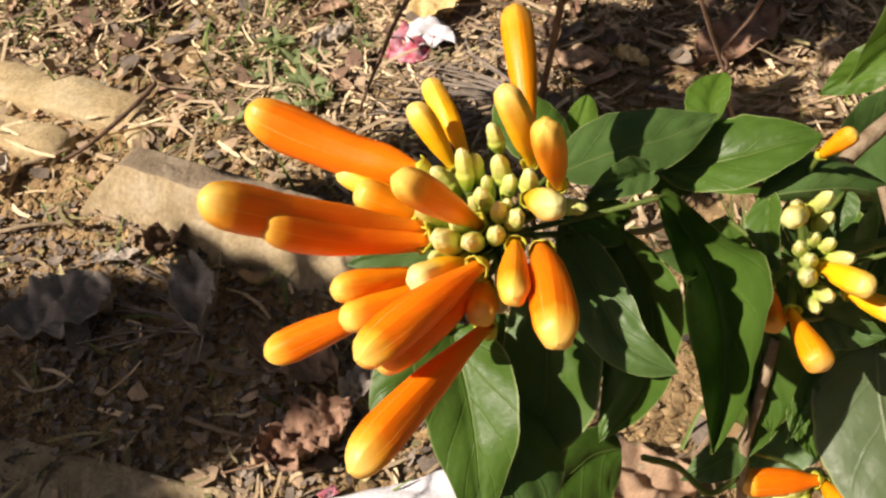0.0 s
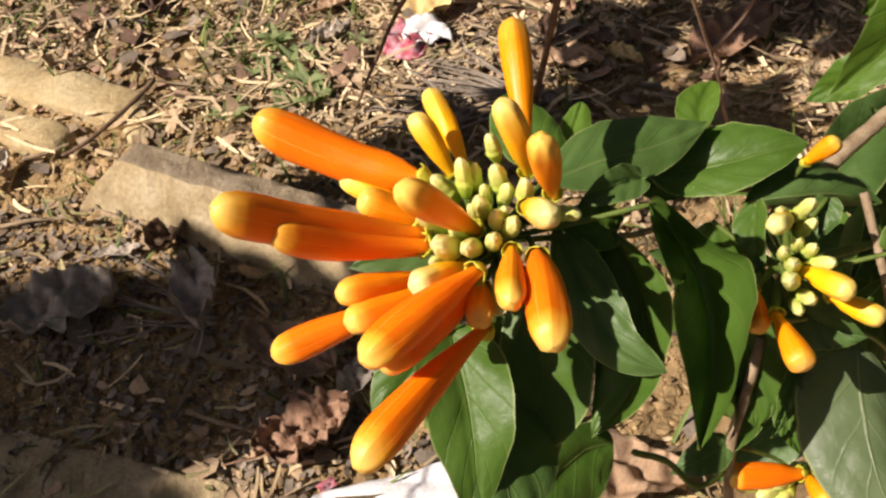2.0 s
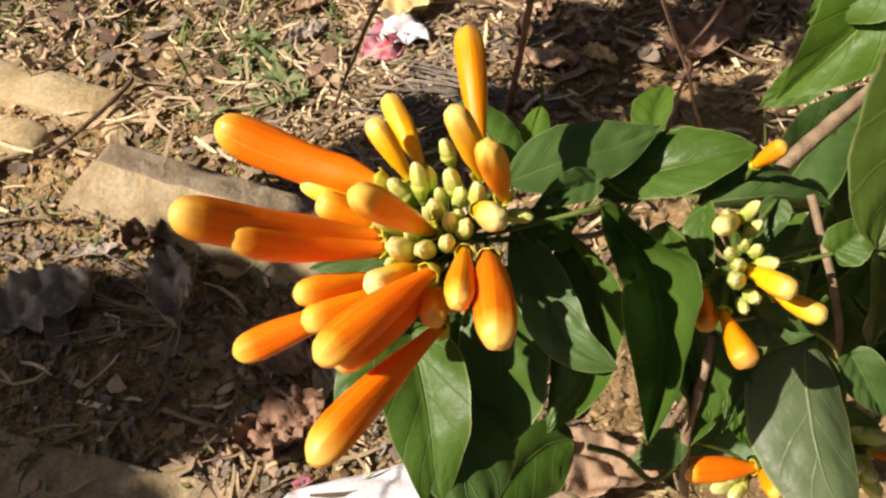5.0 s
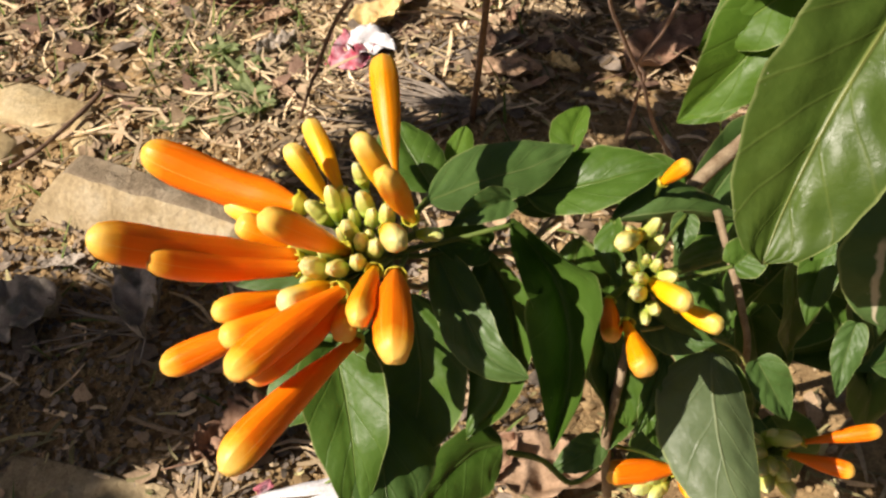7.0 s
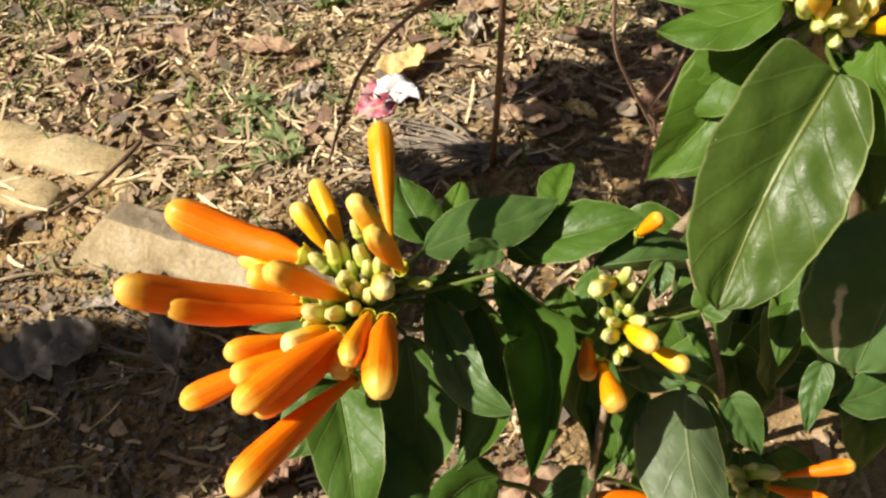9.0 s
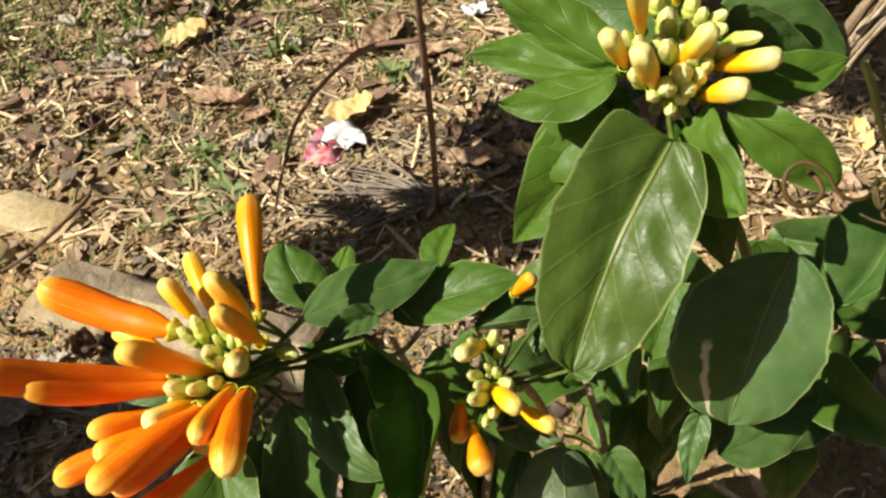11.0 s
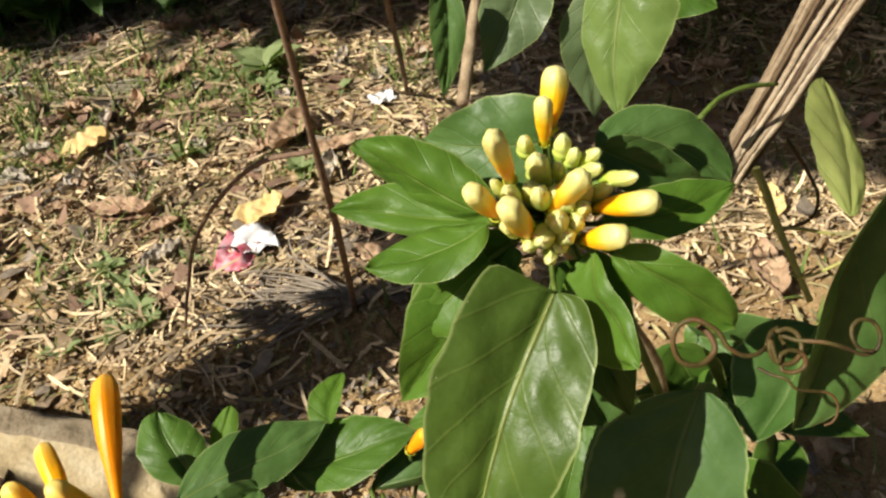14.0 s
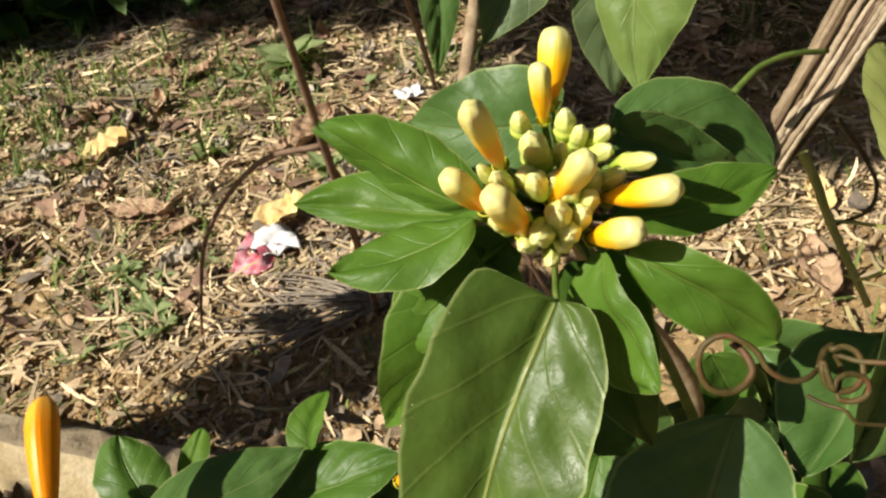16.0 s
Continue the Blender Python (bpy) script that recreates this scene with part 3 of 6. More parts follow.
# ---- kerb stones, half sunk in the soil ----
def kerb_stone(a, b, width, height, seed, batter=0.0):
    """A worn, rounded stone between two points on the ground."""
    rng = random.Random(seed)
    a, b = Vector((*a, 0)), Vector((*b, 0))
    way = (b - a).normalized()
    side = Vector((-way.y, way.x, 0))
    length, rows = (b - a).length, 40
    prof = [(-0.50, -0.6), (-0.50, -0.05), (-0.50, 0.50), (-0.50, 0.92), (-0.48, 0.985), (-0.42, 1.0), (-0.12, 1.01), (0.12, 1.0), (0.40, 1.0), (0.46, 0.96), (0.49, 0.86), (0.50, 0.45), (0.50, -0.6)]
    verts, faces = [], []
    for i in range(rows + 1):
        s = i / rows
        end = min(1.0, 0.94 + 0.06 * math.sqrt(max(0.0, min(s, 1 - s) * 30)))
        for y, z in prof:
            q = a + way * (s * length) + side * (y * width * end)
            slope = max(0.0, 1 - max(z, 0.0) ** 1.2) * batter
            if y < 0:
                q -= side * slope
            if s < 0.12:
                q -= way * slope * 1.4 * (1 - s / 0.12)
            q.z = z * height * (end if z > 0 else 1)
            if not batter and z > 0:
                q += side * (y * width * 0.3 * noise.noise(Vector((s * 7, seed, 3 if y > 0 else 9))))
                q.z *= 1 - 0.22 * abs(2 * y) ** 4 - 0.45 * max(0.0, 1 - min(s, 1 - s) * 14) ** 2
                q.z += 0.007 * noise.noise(q * 16 + Vector((seed, 8, 0)))
            if z > 0:
                q += Vector((noise.noise(q * 23 + Vector((seed, 0, 0))), noise.noise(q * 23 + Vector((0, seed, 5))), noise.noise(q * 15 + Vector((seed, 3, 0))))) * 0.0018
                q += Vector((noise.noise(q * 60), noise.noise(q * 60 + Vector((7, 0, 0))), noise.noise(q * 80))) * 0.0020
            verts.append(q)
    w = len(prof)
    for i in range(rows):
        for j in range(w - 1):
            faces.append((i * w + j + 1, i * w + j, (i + 1) * w + j, (i + 1) * w + j + 1))
    faces += [tuple(range(w)), tuple(range(len(verts) - 1, len(verts) - w - 1, -1))]
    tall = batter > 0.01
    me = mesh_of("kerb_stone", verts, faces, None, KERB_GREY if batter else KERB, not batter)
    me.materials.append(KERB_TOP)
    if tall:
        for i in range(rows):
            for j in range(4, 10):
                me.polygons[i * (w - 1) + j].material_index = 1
    return thing_from("kerb_stone", me, "worn yellow sandstone kerb block half sunk in soil", "kerb stone", "edging stones")


# ---- litter ----
def litter(name, count, build, mat, label, category, seed, area=(-0.75, 1.05, 0.2, 1.95), keep=None):
    rng = random.Random(seed)
    verts, faces = [], []
    done = 0
    while done < count:
        x, y = rng.uniform(area[0], area[1]), rng.uniform(area[2], area[3])
        if keep and rng.random() > keep(x, y):
            continue
        done += 1
        v, f = build(rng)
        z = ground_z(x, y)
        n = len(verts)
        verts += [(x + q[0], y + q[1], z + q[2]) for q in v]
        faces += [tuple(n + k for k in q) for q in f]
    return thing_from(name, mesh_of(name, verts, faces, None, mat, False), label, category, kind="stuff")


def straw_piece(rng, lo=0.007, hi=0.046, wide=(0.0007, 0.0024)):
    """A bent flat strip of four joints, closed all round."""
    length = lo + (hi - lo) * rng.random() ** 1.6
    w, th = rng.uniform(*wide), rng.uniform(0.0003, 0.0007)
    a, pitch, bow = rng.uniform(0, math.pi * 2), rng.gauss(0, 0.13), rng.gauss(0, 0.85)
    h = 0.001 + 0.012 * rng.random() ** 1.7 + abs(math.sin(pitch)) * length * 0.5
    roll = rng.gauss(0, 0.5)
    verts, x, y, z, ang = [], 0.0, 0.0, h, a
    for k in range(4):
        taper = (0.7, 1, 0.95, 0.45)[k]
        sx, sy = -math.sin(ang) * math.cos(roll), math.cos(ang) * math.cos(roll)
        sz = math.sin(roll)
        for u, t in ((-1, 0), (1, 0), (1, 1), (-1, 1)):
            verts.append((x + sx * w * taper * u, y + sy * w * taper * u, max(z + sz * w * taper * u, -0.002) + th * t))
        x += math.cos(ang) * length / 3
        y += math.sin(ang) * length / 3
        z += math.sin(pitch) * length / 3 + rng.gauss(0, 0.0006)
        ang += bow / 3
    faces = [(3, 2, 1, 0), (12, 13, 14, 15)]
    for k in range(3):
        for j in range(4):
            n = (j + 1) % 4
            faces.append((k * 4 + j, k * 4 + n, k * 4 + 4 + n, k * 4 + 4 + j))
    return verts, faces


ICO = bmesh.new()
bmesh.ops.create_icosphere(ICO, subdivisions=1, radius=1.0)
ICO_V = [tuple(v.co) for v in ICO.verts]
ICO_F = [tuple(v.index for v in f.verts) for f in ICO.faces]
ICO.free()


def crumb_piece(rng, lo=0.0012, hi=0.0065):
    r = lo + (hi - lo) * rng.random() ** 3
    sx, sy, sz = r * rng.uniform(0.7, 1.4), r * rng.uniform(0.7, 1.3), r * rng.uniform(0.5, 0.9)
    return [(x * sx * rng.uniform(0.75, 1.2), y * sy * rng.uniform(0.75, 1.2), z * sz * rng.uniform(0.75, 1.2) + sz * 0.3) for x, y, z in ICO_V], ICO_F


def flake_piece(rng, lo=0.003, hi=0.017):
    """A torn, cupped scrap of dead leaf."""
    r, a = lo + (hi - lo) * rng.random() ** 2, rng.uniform(0, 6.28)
    n, tilt, cup = 7, rng.gauss(0, 0.35), rng.uniform(-0.5, 0.5)
    ca, sa = math.cos(a), math.sin(a)
    rim = [(r * rng.uniform(0.5, 1.15) * math.cos(6.283 * k / n), r * 0.6 * rng.uniform(0.5, 1.15) * math.sin(6.283 * k / n)) for k in range(n)]
    verts = []
    for dz in (0.0, 0.0006):
        for px, py in rim + [(0.0, 0.0)]:
            z = cup * (px * px + py * py) / r + px * math.tan(tilt) + 0.004 + r * 0.3
            verts.append((px * ca - py * sa, px * sa + py * ca, z + dz))
    m = n + 1
    faces = [(m + k, m + (k + 1) % n, m + n) for k in range(n)] + [((k + 1) % n, k, n) for k in range(n)]
    faces += [(k, (k + 1) % n, m + (k + 1) % n, m + k) for k in range(n)]
    return verts, faces


def straw_density(x, y):
    d = 0.40 + 1.1 * noise.noise(Vector((x * 4.5, y * 4.5, 2)))
    d += 0.35 if y > 0.75 else -0.1
    if x < -0.2 and y < 0.85:
        d -= 0.32
    d = min(max(d, 0.12), 1.0)
    return d if y > 0.62 else d * 0.3


litter("straw", 29000, straw_piece, STRAW, "loose dry straw and grass cuttings on the soil", "straw", 3, keep=straw_density)
litter("soil_crumbs", 20000, crumb_piece, CRUMB, "loose crumbs and small clods of dry soil", "soil", 5, keep=lambda x, y: 1.0 if y < 0.85 else 0.35)
litter("leaf_crumbs", 6000, flake_piece, BARK, "broken crumbs of dead leaves", "leaf litter", 7, keep=lambda x, y: 1.0 if y > 0.72 else 0.5)


litter("faded_grass", 6000, straw_piece, OLIVE, "faded olive grass cuttings among the straw", "dry grass", 23, keep=lambda x, y: 1.0 if y > 0.95 else 0.35)


def scrap_piece(rng):
    return flake_piece(rng, 0.006, 0.024)


litter("leaf_scraps", 600, scrap_piece, SCRAP, "grey and dark scraps of rotted leaves", "leaf litter", 17, keep=lambda x, y: 1.0 if y > 0.7 else 0.4)


def brown_scrap_piece(rng):
    return flake_piece(rng, 0.007, 0.026)


litter("brown_scraps", 750, brown_scrap_piece, BROWN_SCRAP, "torn reddish brown scraps of dead leaves in the straw", "leaf litter", 19, (-0.75, 0.85, 0.78, 1.62))


def chip_piece(rng):
    return flake_piece(rng, 0.0018, 0.0075)


litter("bark_chips", 4200, chip_piece, SCRAP, "small grey and brown chips on the shaded soil", "leaf litter", 29, (-0.5, 0.12, 0.28, 0.66))


def fine_crumb(rng):
    return crumb_piece(rng, 0.0008, 0.0030)


litter("fine_crumbs", 22000, fine_crumb, CRUMB, "fine crumbs of dark soil in the shade", "soil", 6, (-0.5, 0.2, 0.28, 0.80))


def wide_straw(rng):
    return straw_piece(rng, 0.02, 0.075, (0.0009, 0.0028))


litter("long_straw", 3900, wide_straw, STRAW, "longer pale straws and grass stalks", "straw", 11, keep=straw_density)


# ---- dead leaves and scraps ----
def dead_leaf(place, length, width, turn, mat, label, crumple=0.25, seed=1, lobes=0.0, lift=0.006, tilt=0.0, fine=0.15):
    """A dry leaf lying on the soil, curled and creased, with a torn margin."""
    rng = random.Random(seed)
    rows, cols = 26, 18
    verts, faces = [], []
    o = Vector((seed * 3.1, seed * 1.7, 0))
    for layer in (0, 1):
        for i in range(rows + 1):
            s = i / rows
            half = width / 2 * max(1.75 * s ** 0.6 * (1 - s) ** 0.7, 0.02)
            half *= 1 + lobes * math.sin(s * 21 + seed) + 0.16 * noise.noise(Vector((s * 9, seed, 0)))
            for j in range(cols + 1):
                v = 2 * j / cols - 1
                x, y = (s - 0.5) * length, half * v * (1 + 0.10 * noise.noise(Vector((s * 12, v * 2, seed))))
                q = Vector((x, y, 0))
                z = crumple * width * (0.55 * v * v + 0.5 * noise.noise(q * (2.2 / width) + o) + 0.42 * noise.noise(q * (6.5 / width) + o) + fine * (0.8 * abs(noise.noise(q * (9 / width) - o)) + 0.5 * abs(noise.noise(q * (19 / width) + o))))
                z -= 0.0010 * math.exp(-(v * 8) ** 2)
                verts.append((x, y, z + lift + layer * 0.0007))
    n, w = (rows + 1) * (cols + 1), cols + 1
    for i in range(rows):
        for j in range(cols):
            q = (i * w + j, i * w + j + 1, (i + 1) * w + j + 1, (i + 1) * w + j)
            faces.append(tuple(n + k for k in q))
            faces.append(tuple(reversed(q)))
    rim = [j for j in range(cols)] + [i * w + cols for i in range(rows)] + [rows * w + j for j in range(cols, 0, -1)] + [i * w for i in range(rows, 0, -1)]
    for k in range(len(rim)):
        a, b = rim[k], rim[(k + 1) % len(rim)]
        faces.append((a, b, n + b, n + a))
    ob = thing_from("dead_leaf", mesh_of("dead_leaf", verts, faces, None, mat), label, "dead leaf", "dead leaves on the soil")
    stem_at = Vector(verts[cols // 2 + n])
    stem = [stem_at + Vector((length * 0.12, 0, 0.0004)), stem_at, stem_at + Vector((-length * 0.16, length * 0.03, 0.003)), stem_at + Vector((-length * 0.30, length * 0.09, 0.001))]
    part("leaf_stalk", tube_mesh("leaf_stalk", stem, 0.0007 + 0.006 * width, mat, 6, 0.4), ob)
    low = min(v[2] for v in verts)
    ob.matrix_world = pose(place[0], place[1], ground_z(*place) - low * 0.8 + 0.007, 0, tilt, turn)
    return ob


def blade(base, way, length, width, droop, seed):
    """One grass blade as a tapering, drooping, V-shaped strip."""
    verts, faces = [], []
    side = Vector((-way.y, way.x, 0))
    side = side.normalized() if side.length > 1e-3 else Vector((1, 0, 0))
    for k in range(7):
        s = k / 6
        q = base + way * length * s - Vector((0, 0, droop * length * s * s))
        w = width / 2 * (1 - s ** 2.2) + 0.0001
        for u in (-1, 0, 1):
            verts.append(q + side * w * u + Vector((0, 0, 0.35 * w * abs(u))))
    for k in range(6):
        for j in range(2):
            faces.append((k * 3 + j, k * 3 + j + 1, k * 3 + 4 + j, k * 3 + 3 + j))
    return verts, faces


def grass_tuft(place, height, count, seed, wide=(0.0015, 0.0038), label="small tuft of green grass in the straw"):
    rng = random.Random(seed)
    tuft = empty("grass_tuft", (*place, ground_z(*place) - 0.002), label, "grass", "grass tufts")
    for _ in range(count):
        a, lean = rng.uniform(0, 6.28), rng.uniform(0.15, 1.1)
        way = Vector((math.cos(a) * lean, math.sin(a) * lean, 1)).normalized()
        v, f = blade(Vector((rng.gauss(0, 0.004), rng.gauss(0, 0.004), 0)), way, height * rng.uniform(0.5, 1.1), rng.uniform(*wide), rng.uniform(0.0, 0.45), seed)
        part("blade", mesh_of("blade", v, f, None, GRASS), tuft)
    return tuft


def herb(place, size, count, seed, label="low green weed with oval leaves"):
    """A rosette weed: oval leaves round a short stem."""
    rng = random.Random(seed)
    plant = empty("weed", (*place, ground_z(*place)), label, "weed", "weeds in the straw")
    top = Vector((0, 0, size * 0.35))
    part("stem", tube_mesh("stem", [(0, 0, -0.004), top * 0.5, top], 0.0012, STALK_GREEN, 6), plant)
    for k in range(count):
        a = k * 2.4 + rng.uniform(-0.3, 0.3)
        up = rng.uniform(0.1, 0.8)
        way = Vector((math.cos(a), math.sin(a), up)).normalized()
        base = top * rng.uniform(0.4, 1.0)
        m = frame_of(way, (-way.x * up, -way.y * up, 1)).to_4x4()
        m.translation = base
        le = size * rng.uniform(0.55, 1.0)
        ob = part("leaf", leaf_mesh("leaf", le, le * rng.uniform(0.42, 0.6), 0.3, 0.05, 0.6, LEAF_WEED, seed * 50 + k, 0.0004, 10, 6), plant)
        ob.matrix_basis = m
    return plant


def crumpled_sheet(name, place, size, turn, mat, rough, seed):
    """A creased scrap of paper with sharp folds."""
    n = 16
    verts, faces = [], []
    o = Vector((seed, seed * 2.3, 0))
    for layer in (0, 1):
        for i in range(n + 1):
            for j in range(n + 1):
                u, v = i / n - 0.5, j / n - 0.5
                q = Vector((u * 1.7, v * 1.7, 0)) + o
                z = rough * (abs(noise.noise(q)) + 0.5 * abs(noise.noise(q * 2.3)))
                x = u * size[0] * (1 + 0.22 * noise.noise(Vector((v * 4, seed, 0))))
                y = v * size[1] * (1 + 0.22 * noise.noise(Vector((u * 4, seed, 7))))
                verts.append((x, y, z + layer * 0.0005))
    w = n + 1
    m = w * w
    for i in range(n):
        for j in range(n):
            q = (i * w + j, (i + 1) * w + j, (i + 1) * w + j + 1, i * w + j + 1)
            faces.append(tuple(m + k for k in q))
            faces.append(tuple(reversed(q)))
    rim = [j for j in range(n)] + [i * w + n for i in range(n)] + [n * w + j for j in range(n, 0, -1)] + [i * w for i in range(n, 0, -1)]
    for k in range(len(rim)):
        a, b = rim[k], rim[(k + 1) % len(rim)]
        faces.append((b, a, m + a, m + b))
    me = mesh_of(name, verts, faces, None, mat, True)
    return me, pose(place[0], place[1], ground_z(*place) + 0.010, 0, 0, turn)


def grass_blade_piece(rng):
    a, lean = rng.uniform(0, 6.28), rng.uniform(0.2, 1.8)
    way = Vector((math.cos(a) * lean, math.sin(a) * lean, 1)).normalized()
    v, f = blade(Vector((0, 0, 0)), way, rng.uniform(0.02, 0.065), rng.uniform(0.0015, 0.0038), rng.uniform(0.0, 0.4), 1)
    return [tuple(q) for q in v], f


def grass_density(x, y):
    d = 1.6 * noise.noise(Vector((x * 6.5 + 3, y * 6.5, 8))) + (0.1 if y > 1.1 else -0.25) + (0.55 if x < 0.05 and y > 1.1 else 0.0)
    return min(max(d, 0.02), 1.0) if y > 0.8 else 0.03


litter("grass_blades", 8500, grass_blade_piece, GRASS, "scattered short green grass blades in the straw", "grass", 13, keep=grass_density)
NODE_A = Vector((0.0146, 0.2048, 0.4096))
NODE_B = Vector((0.1159, 0.1964, 0.3945))
NODE_C = Vector((0.1943, 0.2529, 0.4977))
NODE_D = Vector((0.1826, 0.1868, 0.2741))
NODE_E = Vector((0.1367, 0.1709, 0.2926))
# cluster of large orange buds
c = flower_cluster(NODE_A, NODE_A + Vector((0.012, 0.03, -0.02)), 'large head of orange tubular buds round green young buds')
flower_bud(c, 'wide', (-0.0054, 0.2084, 0.4362), (-0.0590, 0.2264, 0.4511), 0.0074, -0.100)
flower_bud(c, 'ripe', (-0.0067, 0.1885, 0.4331), (-0.0596, 0.1658, 0.4732), 0.0065, -0.060)
flower_bud(c, 'ripe', (-0.0054, 0.1846, 0.4323), (-0.0472, 0.1677, 0.4611), 0.0055, -0.080)
flower_bud(c, 'ripe', (-0.0066, 0.1862, 0.4270), (-0.0351, 0.1772, 0.4425), 0.0031, 0.000)
flower_bud(c, 'gold', (-0.0074, 0.2013, 0.4271), (-0.0328, 0.2153, 0.4337), 0.0043, 0.000)
flower_bud(c, 'mid', (-0.0040, 0.1957, 0.4288), (-0.0256, 0.1961, 0.4431), 0.0052, 0.000)
flower_bud(c, 'mid', (0.0097, 0.1887, 0.4329), (-0.0108, 0.1723, 0.4697), 0.0054, 0.000)
flower_bud(c, 'gold', (0.0035, 0.2115, 0.4347), (-0.0079, 0.2190, 0.4552), 0.0042, 0.050)
flower_bud(c, 'gold', (0.0081, 0.2160, 0.4333), (-0.0030, 0.2435, 0.4448), 0.0042, 0.040)
flower_bud(c, 'gold', (0.0265, 0.2011, 0.4436), (0.0180, 0.1977, 0.4757), 0.0047, 0.050)
flower_bud(c, 'tall', (0.0273, 0.2079, 0.4390), (0.0259, 0.2535, 0.4638), 0.0052, 0.050)
flower_bud(c, 'mid', (0.0324, 0.1877, 0.4475), (0.0261, 0.1717, 0.4844), 0.0046, 0.000)
flower_bud(c, 'cream', (0.0240, 0.1868, 0.4443), (0.0284, 0.1625, 0.4654), 0.0041, 0.000)
flower_bud(c, 'mid', (0.0194, 0.1761, 0.4375), (0.0157, 0.1405, 0.4580), 0.0046, 0.000)
flower_bud(c, 'ripe', (0.0262, 0.1723, 0.4392), (0.0253, 0.1295, 0.4532), 0.0057, 0.080)
flower_bud(c, 'ripe', (0.0091, 0.1707, 0.4355), (-0.0234, 0.1358, 0.4427), 0.0060, 0.030)
flower_bud(c, 'ripe', (0.0087, 0.1736, 0.4247), (-0.0195, 0.1404, 0.4332), 0.0059, 0.000)
flower_bud(c, 'mid', (-0.0057, 0.1808, 0.4221), (-0.0320, 0.1644, 0.4363), 0.0048, 0.000)
flower_bud(c, 'mid', (-0.0026, 0.1779, 0.4194), (-0.0296, 0.1568, 0.4321), 0.0054, 0.000)
flower_bud(c, 'pale', (0.0062, 0.1783, 0.4290), (-0.0097, 0.1615, 0.4412), 0.0042, 0.000)
flower_bud(c, 'long', (-0.0099, 0.1833, 0.4110), (-0.0574, 0.1676, 0.4035), 0.0056, 0.000)
flower_bud(c, 'long', (0.0108, 0.1687, 0.4108), (-0.0265, 0.1138, 0.4270), 0.0060, 0.060)
flower_bud(c, 'mid', (0.0104, 0.1761, 0.4216), (0.0081, 0.1560, 0.4304), 0.0046, 0.000)
flower_bud(c, 'green', (0.0019, 0.1943, 0.4273), (-0.0080, 0.1864, 0.4447), 0.0034, 0.000)
flower_bud(c, 'green', (0.0335, 0.1961, 0.4309), (0.0426, 0.1933, 0.4322), 0.0029, 0.000)
flower_bud(c, 'green', (0.0045, 0.2047, 0.4299), (-0.0031, 0.2039, 0.4428), 0.0032, 0.000)
flower_bud(c, 'green', (0.0176, 0.2072, 0.4439), (0.0150, 0.2077, 0.4552), 0.0028, 0.000)
flower_bud(c, 'green', (0.0073, 0.1995, 0.4372), (0.0059, 0.2012, 0.4522), 0.0031, 0.000)
flower_bud(c, 'green', (0.0108, 0.2020, 0.4368), (0.0102, 0.2028, 0.4482), 0.0023, 0.000)
flower_bud(c, 'green', (0.0182, 0.1997, 0.4371), (0.0161, 0.1977, 0.4516), 0.0033, 0.000)
flower_bud(c, 'green', (0.0184, 0.1972, 0.4349), (0.0199, 0.1932, 0.4474), 0.0028, 0.000)
flower_bud(c, 'green', (0.0125, 0.1932, 0.4342), (0.0106, 0.1893, 0.4469), 0.0031, 0.000)
flower_bud(c, 'green', (0.0245, 0.1919, 0.4407), (0.0245, 0.1900, 0.4525), 0.0030, 0.000)
flower_bud(c, 'green', (0.0159, 0.1867, 0.4363), (0.0153, 0.1831, 0.4465), 0.0029, 0.000)
flower_bud(c, 'green', (0.0190, 0.1854, 0.4351), (0.0206, 0.1797, 0.4460), 0.0032, 0.000)
flower_bud(c, 'green', (0.0146, 0.1812, 0.4341), (0.0138, 0.1751, 0.4447), 0.0030, 0.000)
flower_bud(c, 'green', (0.0089, 0.1821, 0.4324), (0.0058, 0.1717, 0.4446), 0.0033, 0.000)
flower_bud(c, 'green', (0.0032, 0.1831, 0.4307), (-0.0028, 0.1743, 0.4444), 0.0043, 0.000)
flower_bud(c, 'green', (0.0068, 0.1893, 0.4308), (0.0021, 0.1814, 0.4426), 0.0029, 0.000)
flower_bud(c, 'green', (0.0135, 0.2002, 0.4323), (0.0127, 0.1963, 0.4450), 0.0023, 0.000)
flower_bud(c, 'green', (0.0105, 0.1951, 0.4305), (0.0082, 0.1905, 0.4426), 0.0025, 0.000)
flower_bud(c, 'green', (0.0170, 0.1915, 0.4325), (0.0184, 0.1867, 0.4443), 0.0023, 0.000)
flower_bud(c, 'green', (0.0013, 0.1840, 0.4248), (-0.0049, 0.1756, 0.4349), 0.0026, 0.000)
flower_bud(c, 'green', (0.0157, 0.1759, 0.4212), (0.0139, 0.1631, 0.4232), 0.0029, 0.000)
flower_bud(c, 'green', (-0.0013, 0.1779, 0.4127), (-0.0131, 0.1665, 0.4162), 0.0023, 0.000)
# smaller head to its side
c = flower_cluster(NODE_B, NODE_B + Vector((0.012, 0.02, -0.03)), 'smaller head of yellow-tipped buds among dark leaves')
flower_bud(c, 'tall', (0.1050, 0.1770, 0.3973), (0.1071, 0.1529, 0.4001), 0.0047, 0.000)
flower_bud(c, 'gold', (0.1242, 0.1834, 0.3966), (0.1366, 0.1684, 0.4009), 0.0041, 0.000)
flower_bud(c, 'gold', (0.1145, 0.1870, 0.4062), (0.1230, 0.1693, 0.4148), 0.0042, 0.000)
flower_bud(c, 'ripe', (0.1015, 0.1895, 0.3949), (0.0990, 0.1714, 0.3949), 0.0040, 0.000)
flower_bud(c, 'pale', (0.1146, 0.2053, 0.4116), (0.1027, 0.1901, 0.4247), 0.0036, 0.000)
